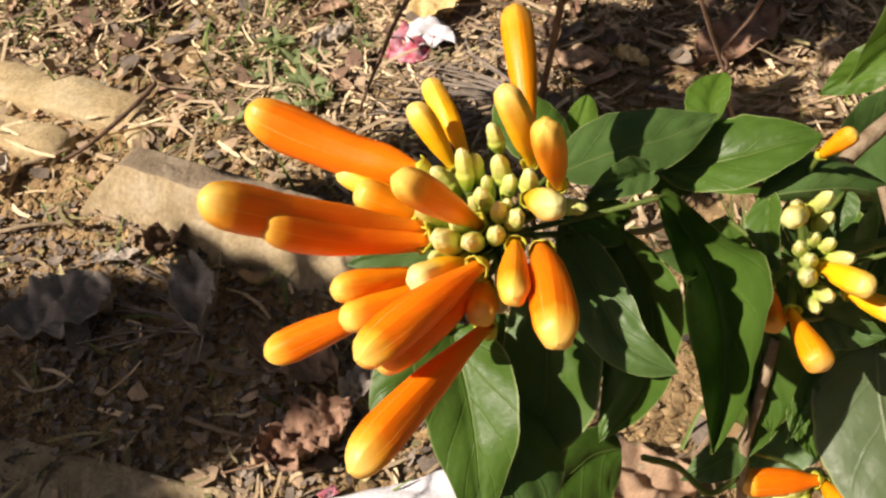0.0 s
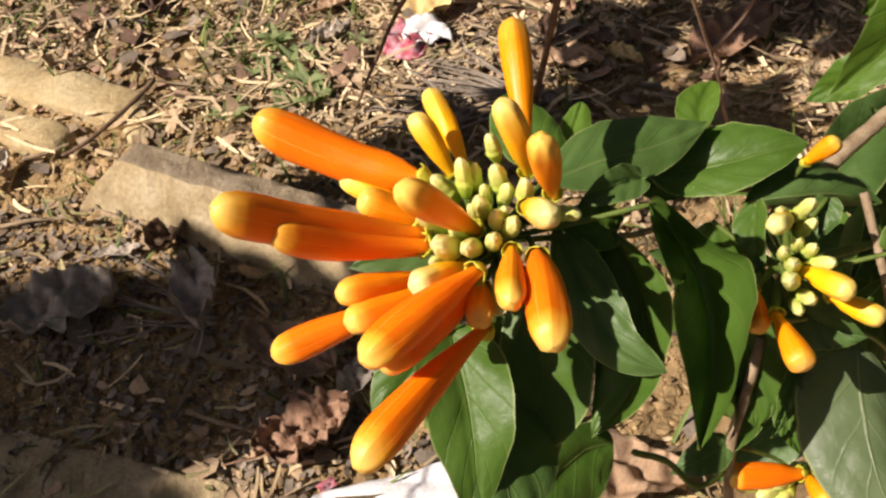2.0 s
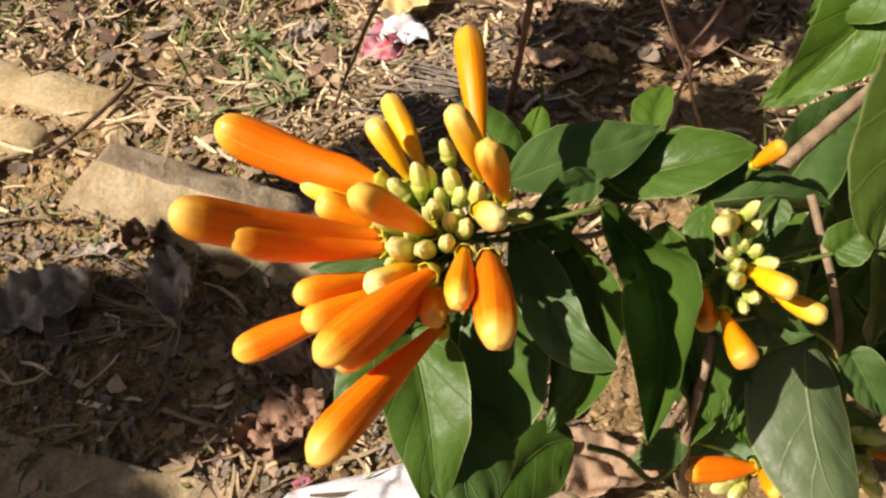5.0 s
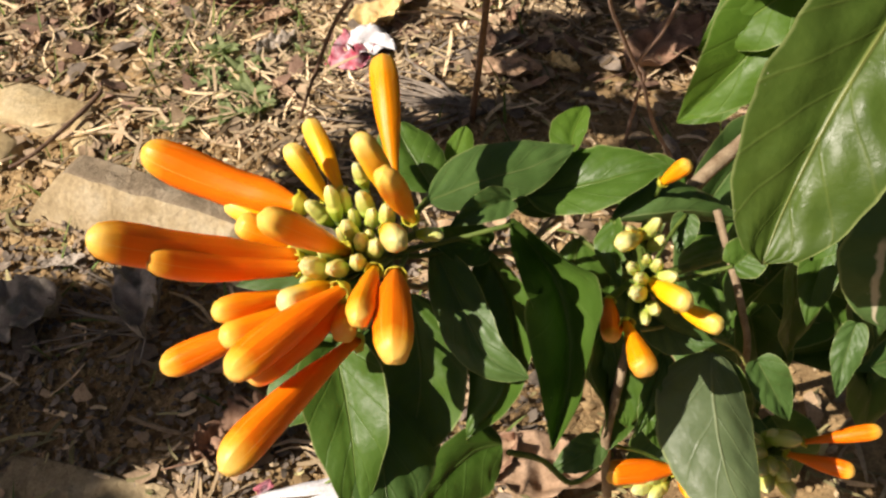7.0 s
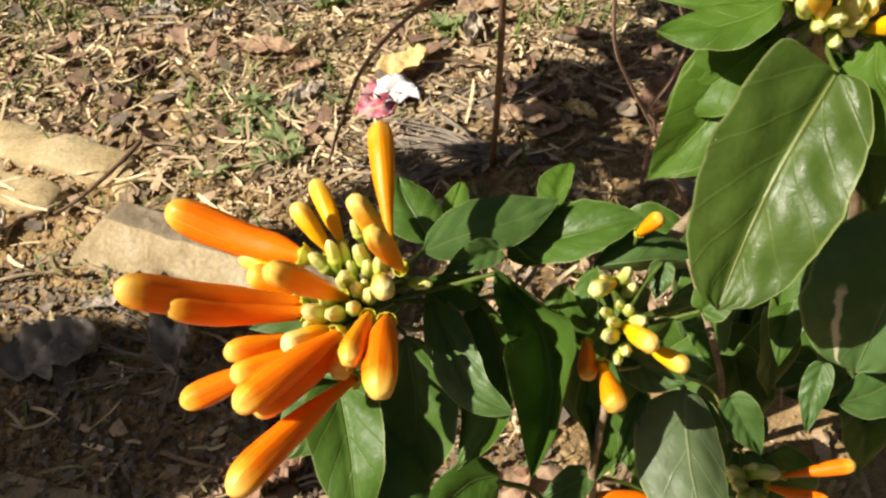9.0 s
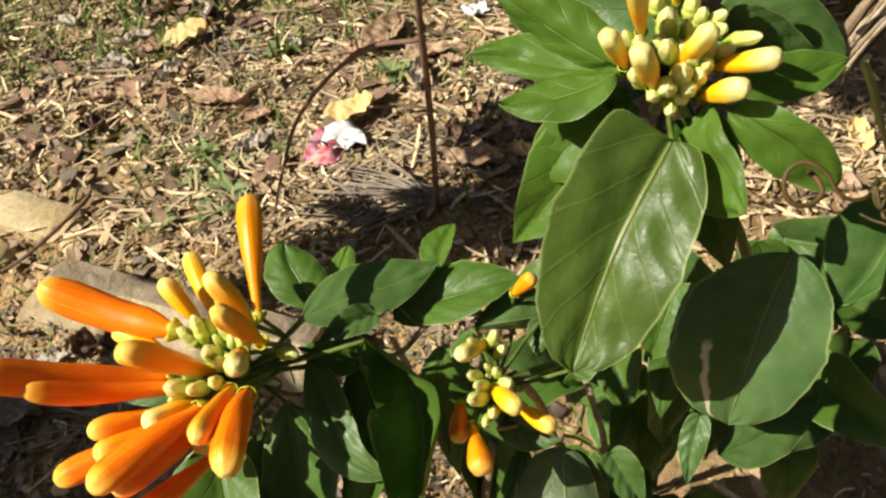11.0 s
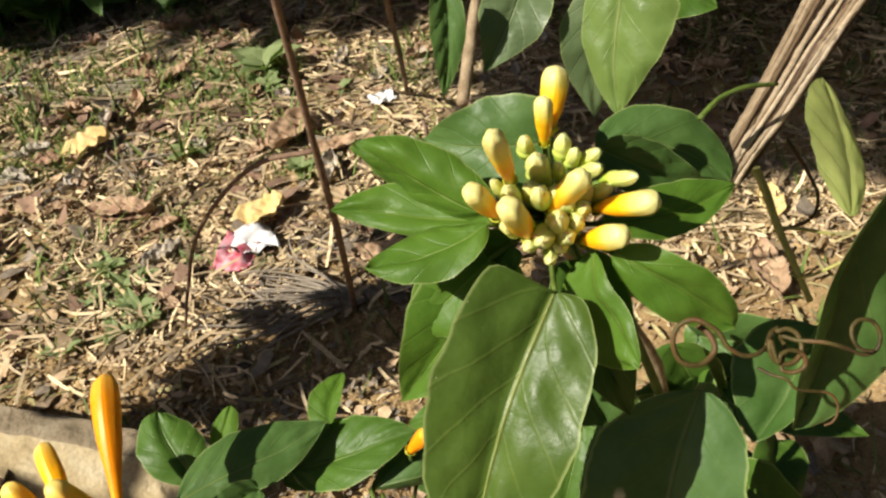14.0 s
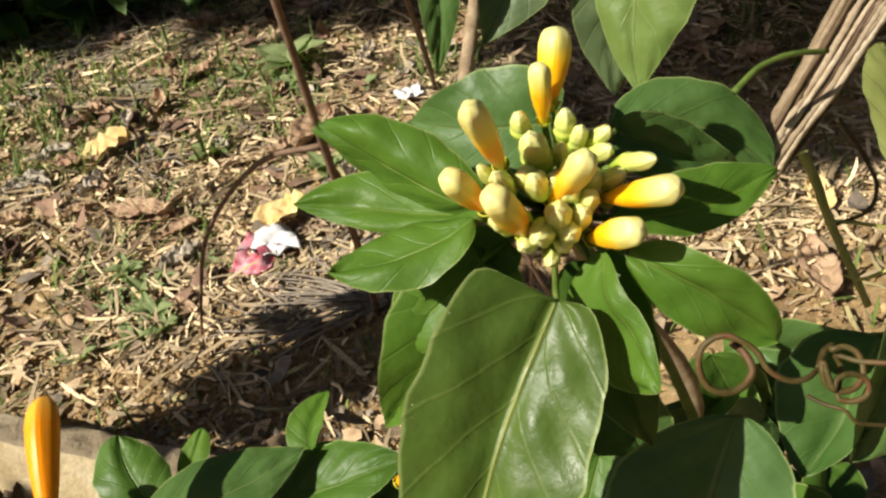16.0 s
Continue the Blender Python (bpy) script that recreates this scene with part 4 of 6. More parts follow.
flower_bud(c, 'mid', (0.1287, 0.2340, 0.4078), (0.1378, 0.2322, 0.4197), 0.0037, 0.000)
flower_bud(c, 'green', (0.1109, 0.1935, 0.4052), (0.1060, 0.1856, 0.4182), 0.0026, 0.000)
flower_bud(c, 'green', (0.1133, 0.1910, 0.4031), (0.1080, 0.1810, 0.4168), 0.0028, 0.000)
flower_bud(c, 'green', (0.1117, 0.1857, 0.4024), (0.1052, 0.1746, 0.4165), 0.0034, 0.000)
flower_bud(c, 'green', (0.1150, 0.1840, 0.3969), (0.1135, 0.1719, 0.4089), 0.0028, 0.000)
flower_bud(c, 'green', (0.1129, 0.1826, 0.3957), (0.1098, 0.1703, 0.4048), 0.0024, 0.000)
flower_bud(c, 'green', (0.1189, 0.1914, 0.4035), (0.1216, 0.1817, 0.4150), 0.0030, 0.000)
flower_bud(c, 'green', (0.1176, 0.1934, 0.4052), (0.1167, 0.1874, 0.4173), 0.0024, 0.000)
flower_bud(c, 'green', (0.1160, 0.2057, 0.4094), (0.1186, 0.2003, 0.4246), 0.0028, 0.000)
flower_bud(c, 'green', (0.1139, 0.2051, 0.4088), (0.1073, 0.1989, 0.4232), 0.0026, 0.000)
flower_bud(c, 'green', (0.1158, 0.1967, 0.4041), (0.1131, 0.1911, 0.4164), 0.0021, 0.000)
flower_bud(c, 'green', (0.1182, 0.2038, 0.4050), (0.1212, 0.2000, 0.4151), 0.0030, 0.000)
flower_bud(c, 'green', (0.1713, 0.2221, 0.3789), (0.1841, 0.2191, 0.3839), 0.0032)
flower_bud(c, 'green', (0.1700, 0.2213, 0.3781), (0.1754, 0.2151, 0.3803), 0.0030)
# young head above the broad leaf
c = flower_cluster(NODE_C, NODE_C + Vector((0.0, 0.02, -0.03)), 'young head of pale green and yellow buds')
flower_bud(c, 'pale', (0.1946, 0.2529, 0.5332), (0.1999, 0.2621, 0.5518), 0.0044, 0.000)
flower_bud(c, 'pale', (0.1921, 0.2504, 0.5302), (0.1914, 0.2469, 0.5506), 0.0030, 0.000)
flower_bud(c, 'cream', (0.1777, 0.2373, 0.5283), (0.1696, 0.2187, 0.5602), 0.0036, 0.000)
flower_bud(c, 'cream', (0.1721, 0.2347, 0.5174), (0.1624, 0.2240, 0.5385), 0.0038, 0.000)
flower_bud(c, 'cream', (0.1807, 0.2277, 0.5125), (0.1717, 0.2166, 0.5362), 0.0044, 0.000)
flower_bud(c, 'pale', (0.2042, 0.2350, 0.5125), (0.2168, 0.2126, 0.5298), 0.0041, 0.000)
flower_bud(c, 'pale', (0.1983, 0.2288, 0.5050), (0.2060, 0.2090, 0.5221), 0.0040, 0.000)
flower_bud(c, 'green', (0.2083, 0.2405, 0.5191), (0.2160, 0.2273, 0.5284), 0.0031, 0.000)
flower_bud(c, 'cream', (0.1897, 0.2363, 0.5136), (0.1974, 0.2223, 0.5374), 0.0039, 0.000)
flower_bud(c, 'green', (0.1862, 0.2519, 0.5256), (0.1850, 0.2481, 0.5365), 0.0032, 0.000)
flower_bud(c, 'green', (0.1888, 0.2442, 0.5197), (0.1857, 0.2359, 0.5376), 0.0044, 0.000)
flower_bud(c, 'green', (0.1974, 0.2495, 0.5232), (0.1975, 0.2471, 0.5357), 0.0035, 0.000)
flower_bud(c, 'green', (0.1997, 0.2495, 0.5201), (0.2009, 0.2433, 0.5314), 0.0030, 0.000)
flower_bud(c, 'green', (0.2029, 0.2496, 0.5203), (0.2082, 0.2420, 0.5300), 0.0030, 0.000)
flower_bud(c, 'green', (0.2030, 0.2475, 0.5178), (0.2070, 0.2371, 0.5273), 0.0030, 0.000)
flower_bud(c, 'green', (0.1882, 0.2397, 0.5144), (0.1846, 0.2289, 0.5294), 0.0039, 0.000)
flower_bud(c, 'green', (0.1798, 0.2409, 0.5156), (0.1749, 0.2307, 0.5313), 0.0034, 0.000)
flower_bud(c, 'green', (0.1912, 0.2341, 0.5080), (0.1886, 0.2210, 0.5234), 0.0045, 0.000)
flower_bud(c, 'green', (0.1950, 0.2336, 0.5075), (0.1958, 0.2229, 0.5196), 0.0038, 0.000)
flower_bud(c, 'green', (0.1877, 0.2341, 0.5079), (0.1822, 0.2170, 0.5185), 0.0041, 0.000)
flower_bud(c, 'green', (0.1797, 0.2353, 0.5090), (0.1725, 0.2253, 0.5218), 0.0039, 0.000)
flower_bud(c, 'green', (0.1981, 0.2420, 0.5112), (0.2032, 0.2351, 0.5217), 0.0043, 0.000)
flower_bud(c, 'green', (0.1955, 0.2459, 0.5188), (0.1939, 0.2397, 0.5300), 0.0026, 0.000)
flower_bud(c, 'green', (0.1779, 0.2433, 0.5153), (0.1717, 0.2376, 0.5301), 0.0026, 0.000)
flower_bud(c, 'green', (0.1906, 0.2462, 0.5159), (0.1901, 0.2443, 0.5260), 0.0029, 0.000)
flower_bud(c, 'green', (0.1888, 0.2340, 0.5016), (0.1856, 0.2213, 0.5051), 0.0030, 0.000)
flower_bud(c, 'green', (0.1933, 0.2333, 0.5071), (0.1911, 0.2197, 0.5158), 0.0039, 0.000)
flower_bud(c, 'green', (0.1863, 0.2418, 0.5153), (0.1826, 0.2336, 0.5287), 0.0036, 0.000)
flower_bud(c, 'green', (0.1945, 0.2372, 0.5117), (0.1935, 0.2275, 0.5250), 0.0038, 0.000)
flower_bud(c, 'green', (0.1821, 0.2355, 0.5093), (0.1771, 0.2246, 0.5211), 0.0036, 0.000)
flower_bud(c, 'green', (0.1974, 0.2366, 0.5095), (0.1992, 0.2269, 0.5213), 0.0036, 0.000)
flower_bud(c, 'green', (0.1915, 0.2328, 0.5049), (0.1895, 0.2206, 0.5106), 0.0032, 0.000)
flower_bud(c, 'green', (0.1920, 0.2391, 0.5139), (0.1906, 0.2299, 0.5276), 0.0036, 0.000)
flower_bud(c, 'green', (0.2043, 0.2410, 0.5133), (0.2086, 0.2310, 0.5233), 0.0030, 0.000)
flower_bud(c, 'green', (0.1839, 0.2339, 0.5060), (0.1787, 0.2222, 0.5121), 0.0032, 0.000)
# low heads in the shade
c = flower_cluster(NODE_D, NODE_D + Vector((0.0, 0.02, -0.03)), 'low head of orange buds half in shade')
flower_bud(c, 'long', (0.1968, 0.1816, 0.2898), (0.2259, 0.1761, 0.3053), 0.0038, 0.000)
flower_bud(c, 'long', (0.1889, 0.1784, 0.2868), (0.2129, 0.1630, 0.2936), 0.0040, 0.000)
flower_bud(c, 'green', (0.1811, 0.1873, 0.2878), (0.1930, 0.1774, 0.2993), 0.0045, 0.000)
flower_bud(c, 'green', (0.1795, 0.1839, 0.2849), (0.1691, 0.1808, 0.3019), 0.0040, 0.000)
flower_bud(c, 'green', (0.1805, 0.1810, 0.2823), (0.1711, 0.1741, 0.2987), 0.0037, 0.000)
flower_bud(c, 'green', (0.1815, 0.1790, 0.2805), (0.1719, 0.1656, 0.2953), 0.0040, 0.000)
flower_bud(c, 'green', (0.1840, 0.1779, 0.2796), (0.1838, 0.1627, 0.2929), 0.0042, 0.000)
flower_bud(c, 'green', (0.1851, 0.1759, 0.2779), (0.1856, 0.1570, 0.2879), 0.0042, 0.000)
flower_bud(c, 'green', (0.1828, 0.1789, 0.2805), (0.1780, 0.1658, 0.2955), 0.0037, 0.000)
flower_bud(c, 'green', (0.1813, 0.1771, 0.2789), (0.1744, 0.1592, 0.2897), 0.0040, 0.000)
flower_bud(c, 'green', (0.1824, 0.1863, 0.2803), (0.1841, 0.1839, 0.2982), 0.0033, 0.000)
c = flower_cluster(NODE_E, NODE_E + Vector((0.01, 0.02, -0.03)), 'low head with a few orange buds among leaves')
flower_bud(c, 'ripe', (0.1356, 0.1694, 0.2980), (0.1043, 0.1676, 0.3025), 0.0054, 0.000)
flower_bud(c, 'mid', (0.1373, 0.1699, 0.2958), (0.1388, 0.1532, 0.3038), 0.0040, 0.000)
flower_bud(c, 'green', (0.1304, 0.1694, 0.2912), (0.1152, 0.1608, 0.2967), 0.0041, 0.000)
flower_bud(c, 'green', (0.1261, 0.1711, 0.2887), (0.1080, 0.1652, 0.2965), 0.0034, 0.000)
flower_bud(c, 'green', (0.1330, 0.1702, 0.2920), (0.1208, 0.1644, 0.3000), 0.0034, 0.000)
flower_bud(c, 'green', (0.1328, 0.1683, 0.2903), (0.1226, 0.1579, 0.2943), 0.0036, 0.000)
flower_bud(c, 'green', (0.1430, 0.1738, 0.2886), (0.1558, 0.1842, 0.2980), 0.0032, 0.000)
# leaves
leaf(NODE_A, (-0.0006, 0.1859, 0.3863), (0.0041, 0.1274, 0.3537), 0.0308, (0.006, -0.486, 0.874), fold=.4, bend=.08)
leaf(NODE_A, (0.0040, 0.2025, 0.4077), (-0.0338, 0.1985, 0.4078), 0.0155, (0.071, -0.662, 0.746), fold=.2)
leaf(NODE_B, (0.1076, 0.2180, 0.4056), (0.1054, 0.1933, 0.3969), 0.0130, (-0.741, -0.164, 0.651), fold=.4)
leaf(NODE_A, (0.0599, 0.2162, 0.3985), (0.0359, 0.2178, 0.4073), 0.0171, (0.185, -0.744, 0.643), fold=.2)
leaf(NODE_E, (0.1027, 0.1734, 0.3186), (0.0799, 0.1656, 0.3122), 0.0147, (-0.112, -0.416, 0.902), fold=.3)
leaf(NODE_C, (0.1761, 0.2926, 0.4037), (0.1504, 0.2895, 0.3881), 0.0178, (-0.303, -0.707, 0.640), fold=.3, mat=LEAF_YOUNG)
leaf(NODE_C, (0.1723, 0.2510, 0.4870), (0.1288, 0.2292, 0.4426), 0.0365, (-0.195, -0.791, 0.580), fold=.45, bend=.1, mat=LEAF_YOUNG)
leaf(NODE_B, (0.2033, 0.1923, 0.3637), (0.1939, 0.1716, 0.3426), 0.0122, (-0.268, -0.623, 0.735), fold=.3)
leaf(NODE_B, (0.1471, 0.1944, 0.4025), (0.1614, 0.1990, 0.4141), 0.0159, (-0.310, -0.689, 0.655), fold=.3)
leaf(NODE_B, (0.1965, 0.2227, 0.4163), (0.1822, 0.2038, 0.3900), 0.0306, (-0.268, -0.706, 0.656), fold=.3, bend=.1)
leaf(NODE_D, (0.1628, 0.1840, 0.3559), (0.1746, 0.1661, 0.3373), 0.0170, (-0.026, -0.726, 0.687), fold=.3)
leaf(NODE_C, (0.1695, 0.2444, 0.4910), (0.1346, 0.2398, 0.4659), 0.0287, (-0.316, -0.753, 0.577), fold=.3, bend=.1, mat=LEAF_YOUNG)
leaf(NODE_B, (0.2001, 0.2252, 0.3782), (0.1879, 0.1991, 0.3539), 0.0170, (-0.355, -0.544, 0.760), fold=.3)
leaf(NODE_B, (0.1791, 0.1835, 0.3393), (0.1733, 0.1731, 0.3296), 0.0073, (-0.347, -0.528, 0.775), fold=.3)
leaf(NODE_B, (0.2163, 0.2150, 0.3416), (0.2119, 0.1945, 0.3227), 0.0307, (0.60, -0.62, 0.45), fold=.3)
shaped_leaf(NODE_A, [(0.0410, 0.2479, 0.3987), (0.0334, 0.2601, 0.4072), (0.0297, 0.2687, 0.4104), (0.0282, 0.2768, 0.4132)], (0.0173, 0.2626, 0.4091), (0.0451, 0.2656, 0.4048), peak=.45, point=.6, bow=(.12, .12), curl=(.04, .06), veins=.5, mat=LEAF)
leaf(NODE_A, (0.0697, 0.2278, 0.4120), (0.0452, 0.2165, 0.4110), 0.0127, (0.238, -0.584, 0.776), fold=.4)
leaf(NODE_B, (0.1259, 0.1853, 0.3623), (0.1115, 0.1608, 0.3433), 0.0110, (0.249, -0.682, 0.687), fold=.3)
leaf(NODE_B, (0.1455, 0.1820, 0.3598), (0.1609, 0.1666, 0.3332), 0.0134, (-0.062, -0.878, 0.474), fold=.3)
leaf(NODE_B, (0.1193, 0.1928, 0.3781), (0.1414, 0.1774, 0.3782), 0.0192, (-0.485, -0.688, 0.540), fold=.3)
leaf(NODE_B, (0.1179, 0.1757, 0.3431), (0.1243, 0.1608, 0.3302), 0.0090, (-0.141, -0.684, 0.716), fold=.3)
leaf(NODE_B, (0.1133, 0.2140, 0.3527), (0.1063, 0.1699, 0.3166), 0.0400, (0.648, -0.542, 0.535), fold=.25, bend=.05)
leaf(NODE_B, (0.1404, 0.2310, 0.3921), (0.1358, 0.2194, 0.3818), 0.0113, (-0.244, -0.587, 0.772), fold=.3)
leaf(NODE_D, (0.2022, 0.2441, 0.3380), (0.1975, 0.2173, 0.3012), 0.0388, (0.62, -0.70, 0.35), fold=.2)
leaf(NODE_D, (0.1835, 0.2340, 0.3156), (0.1859, 0.2036, 0.2756), 0.0423, (0.58, -0.74, 0.34), fold=.2)
leaf(NODE_C, (0.2011, 0.2776, 0.5114), (0.1553, 0.2971, 0.5099), 0.0383, (-0.341, -0.757, 0.558), fold=.15, bend=.1, mat=LEAF_DUSTY)
leaf(NODE_C, (0.2443, 0.3503, 0.5285), (0.2355, 0.3356, 0.4772), 0.0311, (-0.275, -0.911, 0.307), fold=.25, bend=.05, mat=LEAF_PALE)
leaf(NODE_C, (0.2002, 0.2383, 0.4884), (0.2076, 0.2002, 0.4440), 0.0279, (-0.162, -0.762, 0.627), fold=.3, bend=.1)
leaf(NODE_C, (0.2161, 0.2652, 0.5127), (0.2582, 0.2625, 0.4876), 0.0206, (0.168, -0.910, 0.380), fold=.3)
leaf(NODE_C, (0.1783, 0.2485, 0.4922), (0.1516, 0.2475, 0.4748), 0.0204, (-0.314, -0.788, 0.530), fold=.2)
shaped_leaf(NODE_C, [(0.2862, 0.2179, 0.5028), (0.2962, 0.2390, 0.5050), (0.3060, 0.2660, 0.5062), (0.3137, 0.2940, 0.5058)], (0.2885, 0.2598, 0.5111), (0.3054, 0.2486, 0.5016), peak=.55, point=.8, bow=(.08, .06), curl=(.05, .02), veins=.4, mat=LEAF_YELLOW)
leaf(NODE_C, (0.1772, 0.3463, 0.5466), (0.1700, 0.3335, 0.5019), 0.0142, (-0.132, -0.947, 0.291), fold=.4)
leaf(NODE_C, (0.2134, 0.3618, 0.5361), (0.1886, 0.3382, 0.5083), 0.0292, (-0.014, -0.757, 0.653), fold=.3, mat=LEAF_PALE)
leaf(NODE_C, (0.2831, 0.4015, 0.5096), (0.3095, 0.3847, 0.4924), 0.0329, (-0.285, -0.867, 0.409), fold=.3)
shaped_leaf(NODE_A, [(0.0169, 0.1986, 0.3777), (0.0148, 0.1750, 0.3662), (0.0147, 0.1525, 0.3624), (0.0175, 0.1247, 0.3524)], (-0.0079, 0.1660, 0.3667), (0.0374, 0.1703, 0.3483), peak=.45, bow=(.12, .10), curl=(.10, .05))
shaped_leaf(NODE_A, [(0.0285, 0.2017, 0.3922), (0.0306, 0.1807, 0.3736), (0.0268, 0.1663, 0.3583), (0.0173, 0.1580, 0.3432)], (0.0149, 0.1761, 0.3645), (0.0486, 0.1764, 0.3709), peak=.42, bow=(.10, .08), curl=(.02, .14))
shaped_leaf(NODE_A, [(0.0059, 0.2030, 0.3644), (-0.0109, 0.1953, 0.3552), (-0.0218, 0.1877, 0.3488), (-0.0311, 0.1790, 0.3412)], (-0.0305, 0.1980, 0.3554), (-0.0100, 0.1808, 0.3425), peak=.5, bow=(.1, .1))
shaped_leaf(NODE_A, [(0.0384, 0.2202, 0.3990), (0.0464, 0.1957, 0.3945), (0.0542, 0.1752, 0.3883), (0.0695, 0.1648, 0.3842)], (0.0408, 0.1830, 0.3861), (0.0577, 0.1893, 0.3967), peak=.48, point=.8, bow=(.12, .12), curl=(.05, .16))
shaped_leaf(NODE_A, [(0.0588, 0.2184, 0.3944), (0.0660, 0.1954, 0.3833), (0.0625, 0.1738, 0.3696), (0.0459, 0.1587, 0.3553)], (0.0478, 0.1895, 0.3731), (0.0752, 0.1752, 0.3866), peak=.45, bow=(.1, .1), curl=(.05, .16), mat=LEAF)
shaped_leaf(NODE_A, [(0.0663, 0.2036, 0.4238), (0.0791, 0.1992, 0.4050), (0.0846, 0.1841, 0.3943), (0.0826, 0.1620, 0.3869), (0.0730, 0.1363, 0.3843)], (0.0662, 0.1665, 0.4204), (0.0931, 0.1679, 0.4172), peak=.42, point=.8, lobe=(.002, .012), bow=(.04, -.10), curl=(.02, .0), veins=.3, mat=LEAF)
shaped_leaf(NODE_A, [(0.0382, 0.2302, 0.4118), (0.0591, 0.2366, 0.4144), (0.0787, 0.2433, 0.4133), (0.0979, 0.2537, 0.4128)], (0.0646, 0.2296, 0.4068), (0.0656, 0.2574, 0.4140), peak=.45, bow=(.10, .12), curl=(.12, .06))
shaped_leaf(NODE_A, [(0.0787, 0.2511, 0.3895), (0.1023, 0.2435, 0.4010), (0.1187, 0.2426, 0.4066), (0.1326, 0.2427, 0.4091)], (0.1051, 0.2283, 0.3996), (0.1079, 0.2583, 0.4073), peak=.45, bow=(.10, .12), curl=(.10, .08))
shaped_leaf(NODE_A, [(0.0744, 0.2483, 0.3844), (0.0915, 0.2550, 0.3901), (0.1116, 0.2652, 0.3960)], (0.0974, 0.2474, 0.3832), (0.0900, 0.2675, 0.3958), peak=.45)
shaped_leaf(NODE_B, [(0.1104, 0.2325, 0.3912), (0.1263, 0.2307, 0.3946), (0.1442, 0.2330, 0.3923), (0.1644, 0.2352, 0.3832)], (0.1410, 0.2400, 0.3799), (0.1390, 0.2488, 0.3957), peak=.48, bow=(.1, .16), curl=(.0, .05))
shaped_leaf(NODE_A, [(0.0986, 0.2568, 0.4049), (0.0992, 0.2666, 0.4068), (0.1064, 0.2818, 0.4081)], (0.0883, 0.2659, 0.4064), (0.1057, 0.2641, 0.4112), peak=.5, point=.6, curl=(.1, .2), mat=LEAF_YOUNG)
shaped_leaf(NODE_A, [(0.0486, 0.2609, 0.3961), (0.0519, 0.2704, 0.3991), (0.0563, 0.2812, 0.4032)], (0.0478, 0.2738, 0.3994), (0.0586, 0.2706, 0.3991), peak=.55, point=.6, mat=LEAF_YOUNG)
shaped_leaf(NODE_B, [(0.1149, 0.2295, 0.3897), (0.1132, 0.2197, 0.3812), (0.1077, 0.2072, 0.3689)], (0.1122, 0.2257, 0.3771), (0.1147, 0.2190, 0.3832), peak=.4, mat=LEAF)
shaped_leaf(NODE_E, [(0.0628, 0.1885, 0.2972), (0.0505, 0.1835, 0.3011), (0.0362, 0.1711, 0.3010), (0.0217, 0.1511, 0.2997)], (0.0415, 0.1888, 0.3086), (0.0569, 0.1729, 0.2862), peak=.35, bow=(.1, .1), curl=(.06, .1), veins=.35, pucker=.4)
shaped_leaf(NODE_B, [(0.1427, 0.1824, 0.3666), (0.1402, 0.1601, 0.3571), (0.1415, 0.1363, 0.3476), (0.1503, 0.1153, 0.3382)], (0.1187, 0.1682, 0.3518), (0.1546, 0.1550, 0.3487), peak=.36, bow=(.02, .06), curl=(-.04, .04), veins=.5, mat=LEAF_PALE)
# shaded leaves behind the small head
shaped_leaf(NODE_B, [(0.1066, 0.2167, 0.3816), (0.1067, 0.2034, 0.3628), (0.1101, 0.1894, 0.3461), (0.1125, 0.1753, 0.3264)], (0.0914, 0.2039, 0.3513), (0.1279, 0.1906, 0.3550), peak=.45, curl=(.05, .14), mat=LEAF)
shaped_leaf(NODE_B, [(0.0964, 0.2236, 0.3917), (0.0926, 0.2138, 0.3751), (0.0940, 0.2027, 0.3570), (0.0970, 0.1911, 0.3384)], (0.0835, 0.2137, 0.3684), (0.1106, 0.2097, 0.3703), peak=.45, mat=LEAF)
shaped_leaf(NODE_B, [(0.2100, 0.1825, 0.3466), (0.2268, 0.1868, 0.3474), (0.2420, 0.1934, 0.3492), (0.2604, 0.2037, 0.3516)], (0.2266, 0.1965, 0.3514), (0.2339, 0.1786, 0.3419), peak=.45, mat=LEAF_DUSTY)
shaped_leaf(NODE_C, [(0.2368, 0.2112, 0.4388), (0.2257, 0.2002, 0.4170), (0.2175, 0.1896, 0.3942), (0.2110, 0.1815, 0.3710)], (0.1879, 0.2017, 0.4002), (0.2477, 0.1860, 0.4162), peak=.5, point=.55, bow=(.08, .10), veins=.8, mat=LEAF_SCARRED)
# the broad leaf
shaped_leaf(NODE_C, [(0.1850, 0.2146, 0.4988), (0.1714, 0.2020, 0.4831), (0.1607, 0.1914, 0.4682), (0.1502, 0.1794, 0.4474), (0.1431, 0.1688, 0.4341)], (0.1468, 0.2064, 0.4956), (0.1851, 0.1809, 0.4742), peak=(.28, .50), point=.45, lobe=(.004, .003), bow=(.05, .06), curl=(.02, .03), wave=.02, veins=.9, pucker=1.2, mat=LEAF_BROAD)
shaped_leaf(NODE_C, [(0.1697, 0.2342, 0.5171), (0.1572, 0.2431, 0.5222), (0.1427, 0.2541, 0.5297), (0.1308, 0.2646, 0.5352)], (0.1425, 0.2630, 0.5139), (0.1595, 0.2541, 0.5336), peak=.42, point=.75, lobe=(.002, .002), bow=(.10, .22), curl=(.14, .02), veins=.5, pucker=2.6, mat=LEAF_YOUNG)
